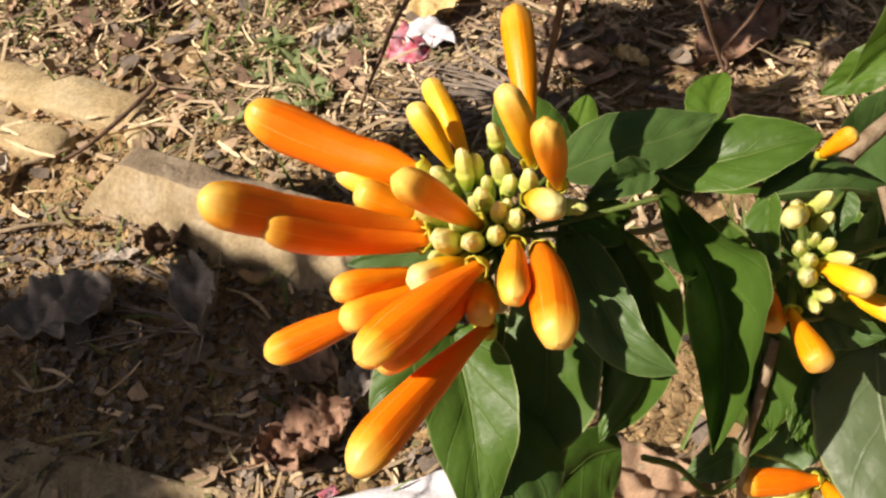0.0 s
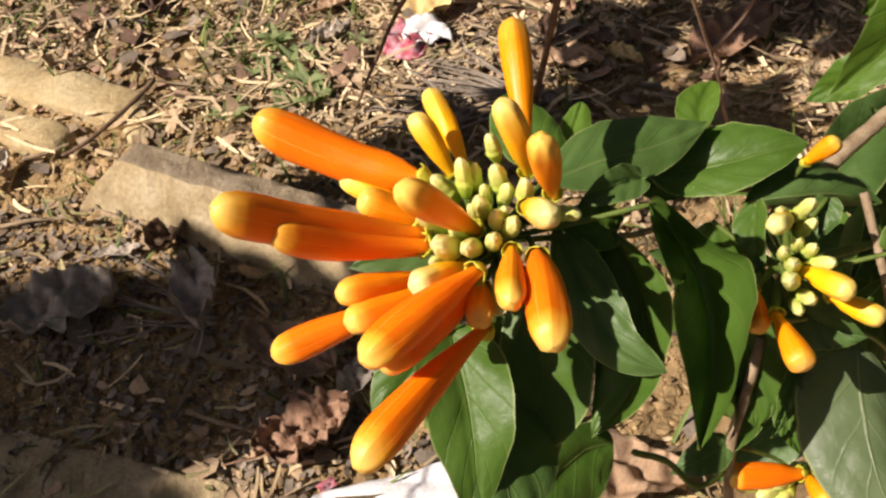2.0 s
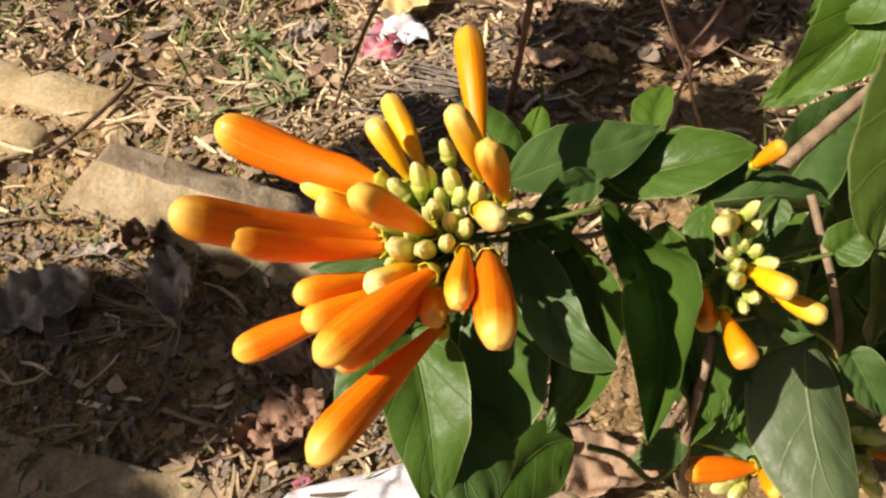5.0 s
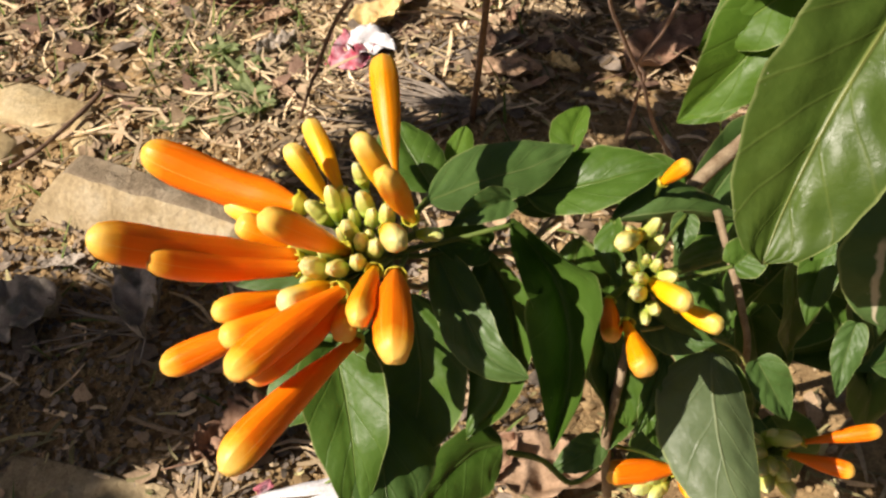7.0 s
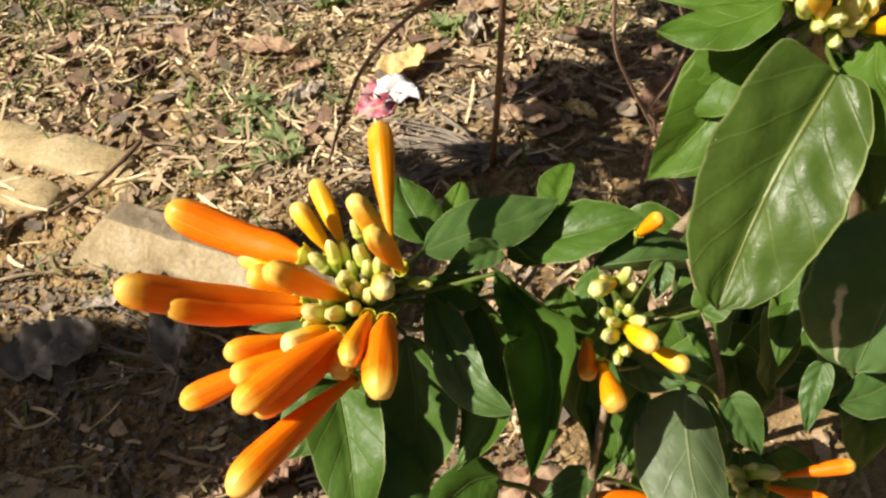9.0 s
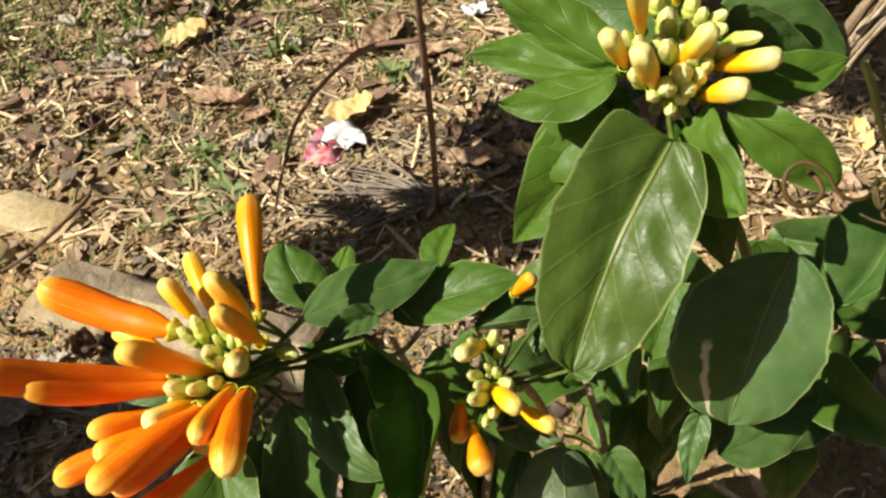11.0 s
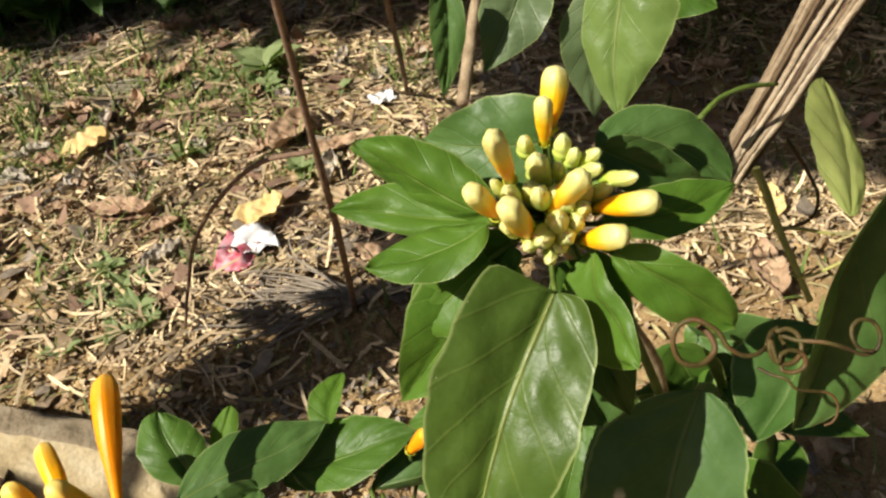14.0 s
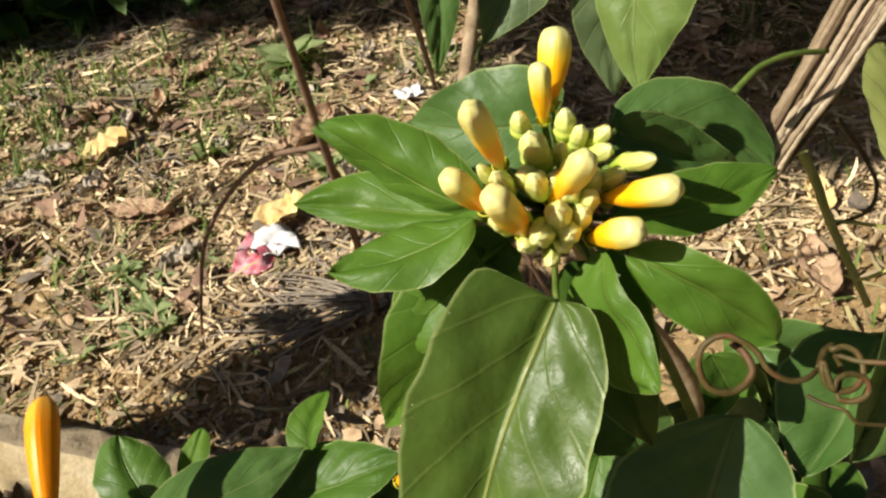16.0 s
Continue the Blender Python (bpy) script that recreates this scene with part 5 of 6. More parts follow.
shaped_leaf(NODE_C, [(0.1691, 0.2387, 0.5130), (0.1521, 0.2464, 0.5120), (0.1363, 0.2531, 0.5129), (0.1191, 0.2604, 0.5128)], (0.1399, 0.2482, 0.5073), (0.1416, 0.2612, 0.5195), peak=.5, point=.85, bow=(.16, .16), curl=(.18, .05), veins=.5, pucker=2.2, mat=LEAF_YOUNG)
shaped_leaf(NODE_C, [(0.1683, 0.2324, 0.5165), (0.1565, 0.2295, 0.5140), (0.1435, 0.2299, 0.5108), (0.1270, 0.2316, 0.5088)], (0.1488, 0.2193, 0.5079), (0.1483, 0.2430, 0.5093), peak=.42, point=.78, bow=(.16, .16), curl=(.12, .06), veins=.5, pucker=2.6, mat=LEAF_YOUNG)
shaped_leaf(NODE_C, [(0.2063, 0.2345, 0.5058), (0.2220, 0.2361, 0.5019), (0.2397, 0.2397, 0.5004), (0.2577, 0.2451, 0.5026)], (0.2280, 0.2295, 0.4975), (0.2317, 0.2478, 0.5067), peak=.45, point=.8, bow=(.12, .14), curl=(.10, .08), veins=.5, pucker=1.0, mat=LEAF_YOUNG)
shaped_leaf(NODE_C, [(0.2200, 0.2859, 0.4985), (0.2375, 0.2851, 0.4981), (0.2557, 0.2826, 0.4911), (0.2714, 0.2753, 0.4784)], (0.2378, 0.2742, 0.4854), (0.2522, 0.2953, 0.5044), peak=.45, point=.55, bow=(.08, .10), veins=.6, mat=LEAF_DUSTY)
shaped_leaf(NODE_C, [(0.2004, 0.2243, 0.5041), (0.1979, 0.2129, 0.4969), (0.2020, 0.2048, 0.4910), (0.2052, 0.1898, 0.4833)], (0.1966, 0.2131, 0.4679), (0.2063, 0.2033, 0.4959), peak=.42, point=.8, bow=(.10, .12), curl=(.06, .05), veins=.4, pucker=2.0, mat=LEAF_YOUNG)
shaped_leaf(NODE_C, [(0.2064, 0.2228, 0.5032), (0.2183, 0.2125, 0.4987), (0.2296, 0.2070, 0.4905), (0.2422, 0.2029, 0.4780)], (0.2204, 0.2086, 0.4837), (0.2327, 0.2067, 0.5027), peak=.45, point=.72, bow=(.16, .16), curl=(.16, .02), veins=.4, pucker=2.0, mat=LEAF_YOUNG)
hanging = shaped_leaf(NODE_C, [(0.2479, 0.3346, 0.5538), (0.2427, 0.3284, 0.5354), (0.2381, 0.3202, 0.5134), (0.2371, 0.3114, 0.4940)], (0.2302, 0.3355, 0.5271), (0.2629, 0.3169, 0.5394), peak=.4, point=.9, bow=(.08, .12), veins=.6, mat=LEAF_HANGING)
hang(part('withered_tip', tube_mesh('withered_tip', [(0.2372, 0.3118, 0.4948), (0.2372, 0.3108, 0.4918), (0.2378, 0.3103, 0.4893)], 0.0011, DEAD_BROWN, 7, 0.5), None, 'withered brown tip'), hanging, Matrix())
shaped_leaf(NODE_C, [(0.2889, 0.2270, 0.4409), (0.2786, 0.2174, 0.4356), (0.2669, 0.2061, 0.4282), (0.2521, 0.1966, 0.4213)], (0.2511, 0.2199, 0.4368), (0.2754, 0.2010, 0.4351), peak=.42, point=.7, bow=(.1, .06), veins=.7, mat=LEAF_DUSTY)
shaped_leaf(NODE_C, [(0.2975, 0.2123, 0.5271), (0.2844, 0.2111, 0.4950), (0.2783, 0.2051, 0.4549), (0.2681, 0.1978, 0.4221)], (0.2628, 0.1957, 0.4824), (0.3015, 0.1989, 0.4584), peak=.5, point=.7, bow=(.06, .10), curl=(.14, .02), veins=.7, mat=LEAF_DUSTY)
# low leaves and their stem, added out of sight to shade the soil
vine_stem([(0.2022, 0.2441, 0.3380), (0.2420, 0.3050, 0.2650), (0.2850, 0.3560, 0.2080), (0.3300, 0.3860, 0.1850)], 0.0016)
for bx, by, bz in ((0.255, 0.360, 0.205), (0.285, 0.378, 0.200), (0.318, 0.384, 0.195), (0.268, 0.332, 0.215), (0.300, 0.350, 0.205), (0.330, 0.366, 0.195), (0.345, 0.405, 0.190)):
    leaf(Vector((bx - 0.03, by - 0.006, bz + 0.01)), (bx - 0.022, by - 0.006, bz - 0.018), (bx + 0.022, by + 0.006, bz + 0.020), 0.042, (-0.68, -0.25, 0.69), fold=.15, mat=LEAF)
# stems and tendrils
vine_stem([(0.1393, 0.2426, 0.3623), (0.1519, 0.2592, 0.3770), (0.1867, 0.2847, 0.3867), (0.2269, 0.3118, 0.3979)], 0.0035, dry=True)
vine_stem([(0.1059, 0.1638, 0.2896), (0.1044, 0.1741, 0.3192), (0.1082, 0.1826, 0.3401), (0.1134, 0.1946, 0.3575)], 0.0022, dry=True)
vine_stem([(0.1500, 0.2260, 0.3990), (0.1571, 0.2015, 0.3739), (0.1618, 0.1897, 0.3474), (0.1538, 0.1830, 0.3121)], 0.0016, dry=True)
vine_stem([(0.0619, 0.1599, 0.3416), (0.0758, 0.1614, 0.3299), (0.0870, 0.1563, 0.3189), (0.1004, 0.1645, 0.3131)], 0.0013)
vine_stem([(0.0142, 0.2055, 0.4075), (0.0320, 0.2123, 0.3822), (0.0573, 0.2236, 0.3850), (0.0767, 0.2293, 0.3829), (0.0952, 0.2428, 0.3879), (0.1298, 0.2487, 0.3789)], 0.0014, dry=True)
vine_stem([(0.1939, 0.2518, 0.4964), (0.2077, 0.2586, 0.4663), (0.2276, 0.2610, 0.4234), (0.2448, 0.2504, 0.3653), (0.2572, 0.2411, 0.2931)], 0.0022)
dry_stalk([(0.2689, 0.2853, 0.4742), (0.3702, 0.3937, 0.5121)], 0.0010)
dry_stalk([(0.2700, 0.2861, 0.4752), (0.3693, 0.3932, 0.5114)], 0.0012)
dry_stalk([(0.2675, 0.2806, 0.4791), (0.3664, 0.3869, 0.5145)], 0.0015)
dry_stalk([(0.2672, 0.2809, 0.4790), (0.3669, 0.3872, 0.5143)], 0.0011)
dry_stalk([(0.2674, 0.2794, 0.4795), (0.3688, 0.3856, 0.5149)], 0.0012)
dry_stalk([(0.2664, 0.2802, 0.4791), (0.3712, 0.3859, 0.5144)], 0.0013)
dry_stalk([(0.2710, 0.2840, 0.4725), (0.3735, 0.3938, 0.5123)], 0.0009)
dry_stalk([(0.2700, 0.2829, 0.4753), (0.3755, 0.3902, 0.5125)], 0.0014)
dry_stalk([(0.2685, 0.2786, 0.4782), (0.3711, 0.3860, 0.5151)], 0.0013)
dry_stalk([(0.2664, 0.2775, 0.4792), (0.3728, 0.3841, 0.5158)], 0.0009)
dry_stalk([(0.2690, 0.2808, 0.4760), (0.3771, 0.3882, 0.5135)], 0.0011)
dry_stalk([(0.2713, 0.2836, 0.4719), (0.3780, 0.3936, 0.5121)], 0.0012)
dry_stalk([(0.2713, 0.2816, 0.4725), (0.3821, 0.3911, 0.5126)], 0.0008)
dry_stalk([(0.2691, 0.2783, 0.4778), (0.3803, 0.3846, 0.5143)], 0.0014)
dry_stalk([(0.2712, 0.2827, 0.4714), (0.3903, 0.3913, 0.5114)], 0.0014)
dry_stalk([(0.2687, 0.2767, 0.4769), (0.3862, 0.3835, 0.5148)], 0.0010)
dry_stalk([(0.2731, 0.2820, 0.4707), (0.3897, 0.3917, 0.5116)], 0.0009)
dry_stalk([(0.2699, 0.2779, 0.4749), (0.3913, 0.3851, 0.5136)], 0.0017)
dry_stalk([(0.2702, 0.2770, 0.4763), (0.3893, 0.3837, 0.5142)], 0.0006)
dry_stalk([(0.2693, 0.2761, 0.4756), (0.3940, 0.3832, 0.5144)], 0.0009)
dry_stalk([(0.2717, 0.2765, 0.4750), (0.3927, 0.3840, 0.5140)], 0.0015)
dry_stalk([(0.2708, 0.2752, 0.4762), (0.3933, 0.3821, 0.5146)], 0.0011)
dry_stalk([(0.2698, 0.2758, 0.4757), (0.3980, 0.3822, 0.5141)], 0.0013)
dry_stalk([(0.2717, 0.2749, 0.4752), (0.3982, 0.3823, 0.5145)], 0.0014)
dry_stalk([(0.2716, 0.2771, 0.4725), (0.4011, 0.3853, 0.5131)], 0.0011)
dry_stalk([(0.2734, 0.2768, 0.4718), (0.4027, 0.3858, 0.5132)], 0.0013)
vine_stem([(0.1821, 0.3661, 0.4774), (0.1885, 0.3815, 0.4882), (0.1925, 0.3907, 0.4963), (0.2018, 0.4131, 0.5109)], 0.0030, dry=True)
vine_stem([(0.2582, 0.2802, 0.5073), (0.2700, 0.2879, 0.5097), (0.2829, 0.2926, 0.5087), (0.2979, 0.2994, 0.5028)], 0.0011)
tendril([(0.2183, 0.1804, 0.5082), (0.2205, 0.1778, 0.5069), (0.2210, 0.1737, 0.5054), (0.2191, 0.1717, 0.5038), (0.2161, 0.1705, 0.5031), (0.2129, 0.1704, 0.5035), (0.2101, 0.1713, 0.5051), (0.2087, 0.1728, 0.5077), (0.2085, 0.1745, 0.5105), (0.2098, 0.1760, 0.5132), (0.2121, 0.1765, 0.5150), (0.2150, 0.1761, 0.5157), (0.2174, 0.1747, 0.5152), (0.2207, 0.1724, 0.5129), (0.2225, 0.1693, 0.5096), (0.2265, 0.1677, 0.5066), (0.2309, 0.1678, 0.5057), (0.2346, 0.1699, 0.5055)], 0.00095, brown=True)
tendril([(0.2346, 0.1699, 0.5055), (0.2373, 0.1734, 0.5066), (0.2398, 0.1746, 0.5067), (0.2385, 0.1722, 0.5084), (0.2411, 0.1718, 0.5089), (0.2431, 0.1703, 0.5081), (0.2438, 0.1682, 0.5064), (0.2429, 0.1660, 0.5046), (0.2405, 0.1645, 0.5033), (0.2375, 0.1642, 0.5034), (0.2350, 0.1651, 0.5047), (0.2339, 0.1666, 0.5071), (0.2344, 0.1683, 0.5096), (0.2353, 0.1642, 0.5051), (0.2366, 0.1655, 0.5061), (0.2389, 0.1662, 0.5064), (0.2412, 0.1661, 0.5059), (0.2433, 0.1653, 0.5045), (0.2439, 0.1643, 0.5028), (0.2432, 0.1636, 0.5011), (0.2412, 0.1634, 0.5001), (0.2392, 0.1640, 0.4998), (0.2375, 0.1653, 0.5005), (0.2407, 0.1709, 0.5027), (0.2398, 0.1724, 0.5058), (0.2430, 0.1689, 0.5067), (0.2485, 0.1650, 0.5084), (0.2544, 0.1625, 0.5067), (0.2582, 0.1604, 0.5053), (0.2619, 0.1605, 0.5064), (0.2634, 0.1627, 0.5097), (0.2619, 0.1650, 0.5127), (0.2583, 0.1657, 0.5139), (0.2556, 0.1645, 0.5128), (0.2550, 0.1620, 0.5105), (0.2565, 0.1598, 0.5087), (0.2595, 0.1586, 0.5082)], 0.0008, brown=True)
tendril([(0.2321, 0.1684, 0.4989), (0.2347, 0.1653, 0.4987), (0.2380, 0.1624, 0.4988), (0.2406, 0.1608, 0.4957), (0.2474, 0.1611, 0.4922), (0.2500, 0.1607, 0.4915), (0.2520, 0.1597, 0.4900), (0.2528, 0.1582, 0.4879), (0.2522, 0.1567, 0.4857), (0.2506, 0.1558, 0.4839), (0.2483, 0.1557, 0.4831)], 0.0005, brown=True)
tendril([(0.3036, 0.3174, 0.4480), (0.3063, 0.3095, 0.4393), (0.3083, 0.2993, 0.4279), (0.3122, 0.2872, 0.4145), (0.3162, 0.2750, 0.4011)], 0.0022)
tendril([(0.3196, 0.3232, 0.4562), (0.3260, 0.3126, 0.4448), (0.3285, 0.3039, 0.4352), (0.3230, 0.2984, 0.4283), (0.3102, 0.2974, 0.4259)], 0.0010, brown=True)
tendril([(0.3092, 0.2984, 0.4269), (0.3186, 0.2962, 0.4254), (0.3325, 0.2921, 0.4222)], 0.0010)
tendril([(0.3230, 0.2579, 0.4430), (0.3102, 0.2565, 0.4401), (0.3032, 0.2623, 0.4308), (0.3013, 0.2709, 0.4252)], 0.0008)
tendril([(0.1149, 0.1872, 0.3775), (0.1203, 0.1874, 0.3774), (0.1279, 0.1900, 0.3756)], 0.0009)
tendril([(0.1430, 0.1859, 0.3695), (0.1493, 0.1855, 0.3660), (0.1558, 0.1845, 0.3591), (0.1602, 0.1832, 0.3493)], 0.0008)
# leaves low inside the vine, most of them added to shade the soil
rng = random.Random(77)
for k in range(54):
    q = Vector((rng.uniform(0.175, 0.33), rng.uniform(0.27, 0.38), rng.uniform(0.15, 0.31)))
    way = Vector((rng.gauss(0, 1), rng.gauss(-0.3, 0.8), rng.gauss(-0.4, 0.6))).normalized()
    leaf(NODE_D, q, q + way * rng.uniform(0.05, 0.085), rng.uniform(0.028, 0.044), (rng.gauss(-0.2, 0.4), rng.gauss(-0.6, 0.3), 0.7), fold=rng.uniform(0.2, 0.6), bend=rng.uniform(0.02, 0.12))
vine_stem([(0.16, 0.34, -0.02), (0.165, 0.31, 0.12), (0.145, 0.26, 0.28), NODE_B + Vector((0.01, 0.02, -0.02))], 0.0026, dry=True)
vine_stem([(0.20, 0.36, -0.02), (0.25, 0.34, 0.16), (0.26, 0.30, 0.33), NODE_C + Vector((0.02, 0.03, -0.06)), NODE_C], 0.0036, dry=True)


# ---- slender brown stalks that rise behind the vine ----
def stalk_plant(lines, label, mat=STALK_BROWN):
    thing = empty("dry_stalk_plant", lines[0][0][0], label, "dry plant stalk", "slender brown stalks")
    for points, radius in lines:
        hang(part("stalk", tube_mesh("stalk", points, radius, mat, 8, 0.25, 0.25)), thing, Matrix())
    return thing


stalk_plant([([(0.091, 0.749, -0.01), (0.097, 0.660, 0.17), (0.099, 0.585, 0.322), (0.100, 0.530, 0.455), (0.100, 0.47, 0.60)], 0.0034),
             ([(0.099, 0.585, 0.322), (0.045, 0.610, 0.300), (-0.02, 0.665, 0.21), (-0.06, 0.71, 0.11), (-0.098, 0.765, -0.005)], 0.0022)],
            "tall brown woody stalk with one arching side branch")
stalk_plant([([(0.212, 1.180, -0.01), (0.20, 1.02, 0.13), (0.181, 0.790, 0.318), (0.172, 0.68, 0.41)], 0.0034)], "slender leaning brown stalk")
stalk_plant([([(0.2475, 0.693, -0.005), (0.243, 0.66, 0.09), (0.240, 0.635, 0.135), (0.232, 0.632, 0.155), (0.246, 0.618, 0.20), (0.250, 0.610, 0.25), (0.215, 0.59, 0.34)], 0.0020),
             ([(0.296, 0.658, -0.005), (0.262, 0.650, 0.06), (0.240, 0.640, 0.125), (0.212, 0.62, 0.19), (0.190, 0.60, 0.25), (0.180, 0.57, 0.34)], 0.0021)],
            "two thin crossing pinkish brown twigs", TWIG_PINK)


# ---- hedge at the back and unseen foliage added for shade ----
def foliage(name, centre, radii, count, size, seed, label, category, mats=(0,), stems=6, foot_at=None, floor=0.02, thick=0.006):
    """A shrub: branching stems and many leaves of its own."""
    rng = random.Random(seed)
    thing = empty(name, (centre[0], centre[1], 0.0), label, category)
    c = Vector(centre)
    tips = []
    for k in range(stems):
        a = rng.uniform(0, 6.28)
        root = foot_at or centre
        foot = Vector((root[0] + rng.gauss(0, radii[0] * 0.25), root[1] + rng.gauss(0, radii[1] * 0.25), -0.02))
        top = c + Vector((rng.uniform(-0.8, 0.8) * radii[0], rng.uniform(-0.8, 0.8) * radii[1], rng.uniform(0.2, 0.9) * radii[2]))
        mid = foot.lerp(top, 0.5) + Vector((rng.gauss(0, 0.05), rng.gauss(0, 0.05), 0.02))
        hang(part("stem", tube_mesh("stem", [foot, mid, top], thick, STALK_BROWN, 7, 0.6)), thing, Matrix())
        tips += [foot, mid, top]
    verts, faces, uvs = [], [], []
    for k in range(count):
        u = Vector((rng.gauss(0, 1), rng.gauss(0, 1), rng.gauss(0, 1))).normalized() * rng.random() ** 0.45
        q = c + Vector((u.x * radii[0], u.y * radii[1], u.z * radii[2]))
        if q.z < floor:
            q.z = floor + rng.random() * 0.2
        way = Vector((rng.gauss(0, 1), rng.gauss(0, 1), rng.gauss(-0.6, 0.6))).normalized()
        m = frame_of(way, Vector((rng.gauss(-0.3, 0.5), rng.gauss(-0.4, 0.5), 1)))
        le = size * rng.uniform(0.6, 1.2)
        wd = le * rng.uniform(0.42, 0.6)
        n = len(verts)
        for i in range(6):
            s = i / 5
            half = wd / 2 * max(s ** 0.5 * (1 - s) ** 0.85 / 0.41, 0.02)
            for j, v in enumerate((-1, 0, 1)):
                verts.append(q + m @ Vector((abs(v) * half * 0.3 + 0.2 * le * s * (1 - s), v * half, s * le)))
                uvs.append((j / 2, s))
        for i in range(5):
            for j in range(2):
                faces.append((n + i * 3 + j, n + i * 3 + j + 1, n + i * 3 + 4 + j, n + i * 3 + 3 + j))
    crown = part("leaves", mesh_of("leaves", verts, faces, uvs, LEAF))
    crown["kind"] = "stuff"
    hang(crown, thing, Matrix())
    return thing


foliage("hedge_shrub", (-0.85, 1.92, 0.24), (0.75, 0.50, 0.26), 1900, 0.085, 3, "dark green leafy hedge shrub in shade", "shrub")
foliage("hedge_shrub", (0.30, 1.95, 0.24), (0.75, 0.50, 0.26), 1900, 0.085, 4, "dark green leafy hedge shrub in shade", "shrub")
foliage("hedge_shrub", (1.45, 1.75, 0.34), (0.65, 0.60, 0.34), 1500, 0.085, 5, "dark green leafy hedge shrub in shade", "shrub")
for k, hx in enumerate((-1.0, -0.45, 0.1, 0.65)):
    foliage("hedge_shrub", (hx, 1.70 - 0.02 * k, 0.10), (0.36, 0.16, 0.11), 330, 0.085, 40 + k, "dark green low hedge shrub in shade", "shrub", floor=0.01)
# unseen bough, added to throw shade over the grey leaf
foliage("shade_caster_bough", (-1.447, 0.102, 1.10), (0.08, 0.05, 0.05), 70, 0.07, 38, "unseen leafy bough added to shade the soil", "shrub", stems=2, foot_at=(-1.62, 0.16), thick=0.003)
# unseen boughs and tree crowns, added only to shade the soil
for k, (bx, by) in enumerate(((-0.98, 0.06), (-0.92, 0.17), (-0.78, 0.28), (-0.56, 0.465), (-0.44, 0.523), (-0.33, 0.485), (-0.38, 0.62), (-0.25, 0.70), (-0.13, 0.665))):
    foliage("shade_caster_bough", (bx - 0.493, by - 0.199, 1.10) if k < 3 else (bx, by, 0.60), (0.15 if k < 3 else 0.10, 0.085 if k < 3 else 0.055, 0.07), 230 if k < 3 else 40, 0.07, 20 + k, "unseen leafy bough added to shade the soil", "shrub", stems=2, foot_at=(-1.75 + 0.05 * k, -0.08 + 0.09 * k) if k < 3 else (-0.48, -0.55), thick=0.0022)
# crowns set up-sun, out of view, where their shade is wanted
foliage("tree", (-1.95, 1.24, 2.1), (1.7, 0.42, 0.30), 5600, 0.11, 31, "unseen leafy crown added to shade the far soil", "tree", stems=5)
foliage("tree", (-1.17, 0.50, 2.0), (0.38, 0.36, 0.25), 1800, 0.11, 32, "unseen leafy crown added to shade the far soil", "tree", stems=3, foot_at=(0.95, -1.3))
foliage("tree", (-1.60, 0.90, 2.0), (0.44, 0.20, 0.20), 1000, 0.11, 33, "unseen leafy crown added to shade the far soil", "tree", stems=3, foot_at=(-2.4, 1.78))
# unseen shrubs added beside and behind the path to block skylight
for k, (sx, sy, sr) in enumerate(((2.2, 0.6, 0.9), (2.0, -0.9, 0.9), (0.6, -1.7, 0.9), (-0.9, -1.8, 0.8), (-2.4, 2.6, 0.9), (-2.7, 1.0, 0.6), (0.4, 3.3, 1.2), (2.4, 2.9, 1.2), (-1.4, 3.6, 1.2))):
    foliage("sky_blocking_shrub", (sx, sy, 0.75 * sr), (sr, 0.7 * sr, 0.85 * sr), 1300, 0.13, 60 + k, "unseen dense shrub added round the bed to block skylight", "shrub")
# overhang kept above the view, added to darken the far soil
foliage("sky_blocking_shrub", (0.97, 1.28, 0.36), (0.56, 0.40, 0.13), 2600, 0.10, 75, "unseen dense shrub added over the far soil to block skylight", "shrub", stems=4, foot_at=(1.5, 1.9))


def dry_fan(place, count, length, aim, spread_deg, seed):
    """A fan of dry grass stalks that spring from one root."""
    rng = random.Random(seed)
    fan = empty("dry_grass", (*place, ground_z(*place) + 0.004), "flattened fan of grey dry grass stalks", "dry grass", "fans of dry grass")
    for k in range(count):
        a = radians(aim + rng.gauss(0, spread_deg / 2.2))
        way = Vector((math.cos(a), math.sin(a), rng.uniform(0.10, 0.28)))
        le = length * rng.uniform(0.5, 1.1)
        side = Vector((-way.y, way.x, 0)) * rng.gauss(0, 0.07) * le
        line = [Vector((rng.gauss(0, 0.006), rng.gauss(0, 0.006), 0)), way * le * 0.5 + side, way * le - Vector((0, 0, 0.08 * le))]
        part("stalk", tube_mesh("stalk", line, rng.uniform(0.0008, 0.0026), STALK_GREY, 5, 0.6), fan)
    return fan



def twig(points, radius, mat):
    return thing_from("twig", tube_mesh("twig", points, radius, mat, 8, 0.3, 0.4), "thin dry twig lying on the soil", "twig", "twigs on the soil")


STALK_GREY = plain_stuff("stalk_grey", [(0.3, (0.18, 0.145, 0.11)), (0.7, (0.43, 0.37, 0.30))], 60.0, 0.8)
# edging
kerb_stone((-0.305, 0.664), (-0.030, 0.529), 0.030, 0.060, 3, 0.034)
kerb_stone((-0.754, 0.967), (-0.331, 0.784), 0.056, 0.020, 5)
kerb_stone((-0.702, 0.884), (-0.400, 0.737), 0.045, 0.016, 7)
# slight batter picks the duller tone, which stands in for shade here
kerb_stone((-0.462, 0.401), (-0.187, 0.311), 0.050, 0.007, 9, 0.004)
kerb_stone((-0.494, 0.370), (-0.234, 0.295), 0.060, 0.008, 11, 0.004)
kerb_stone((-0.338, 0.793), (-0.321, 0.735), 0.022, 0.014, 13)
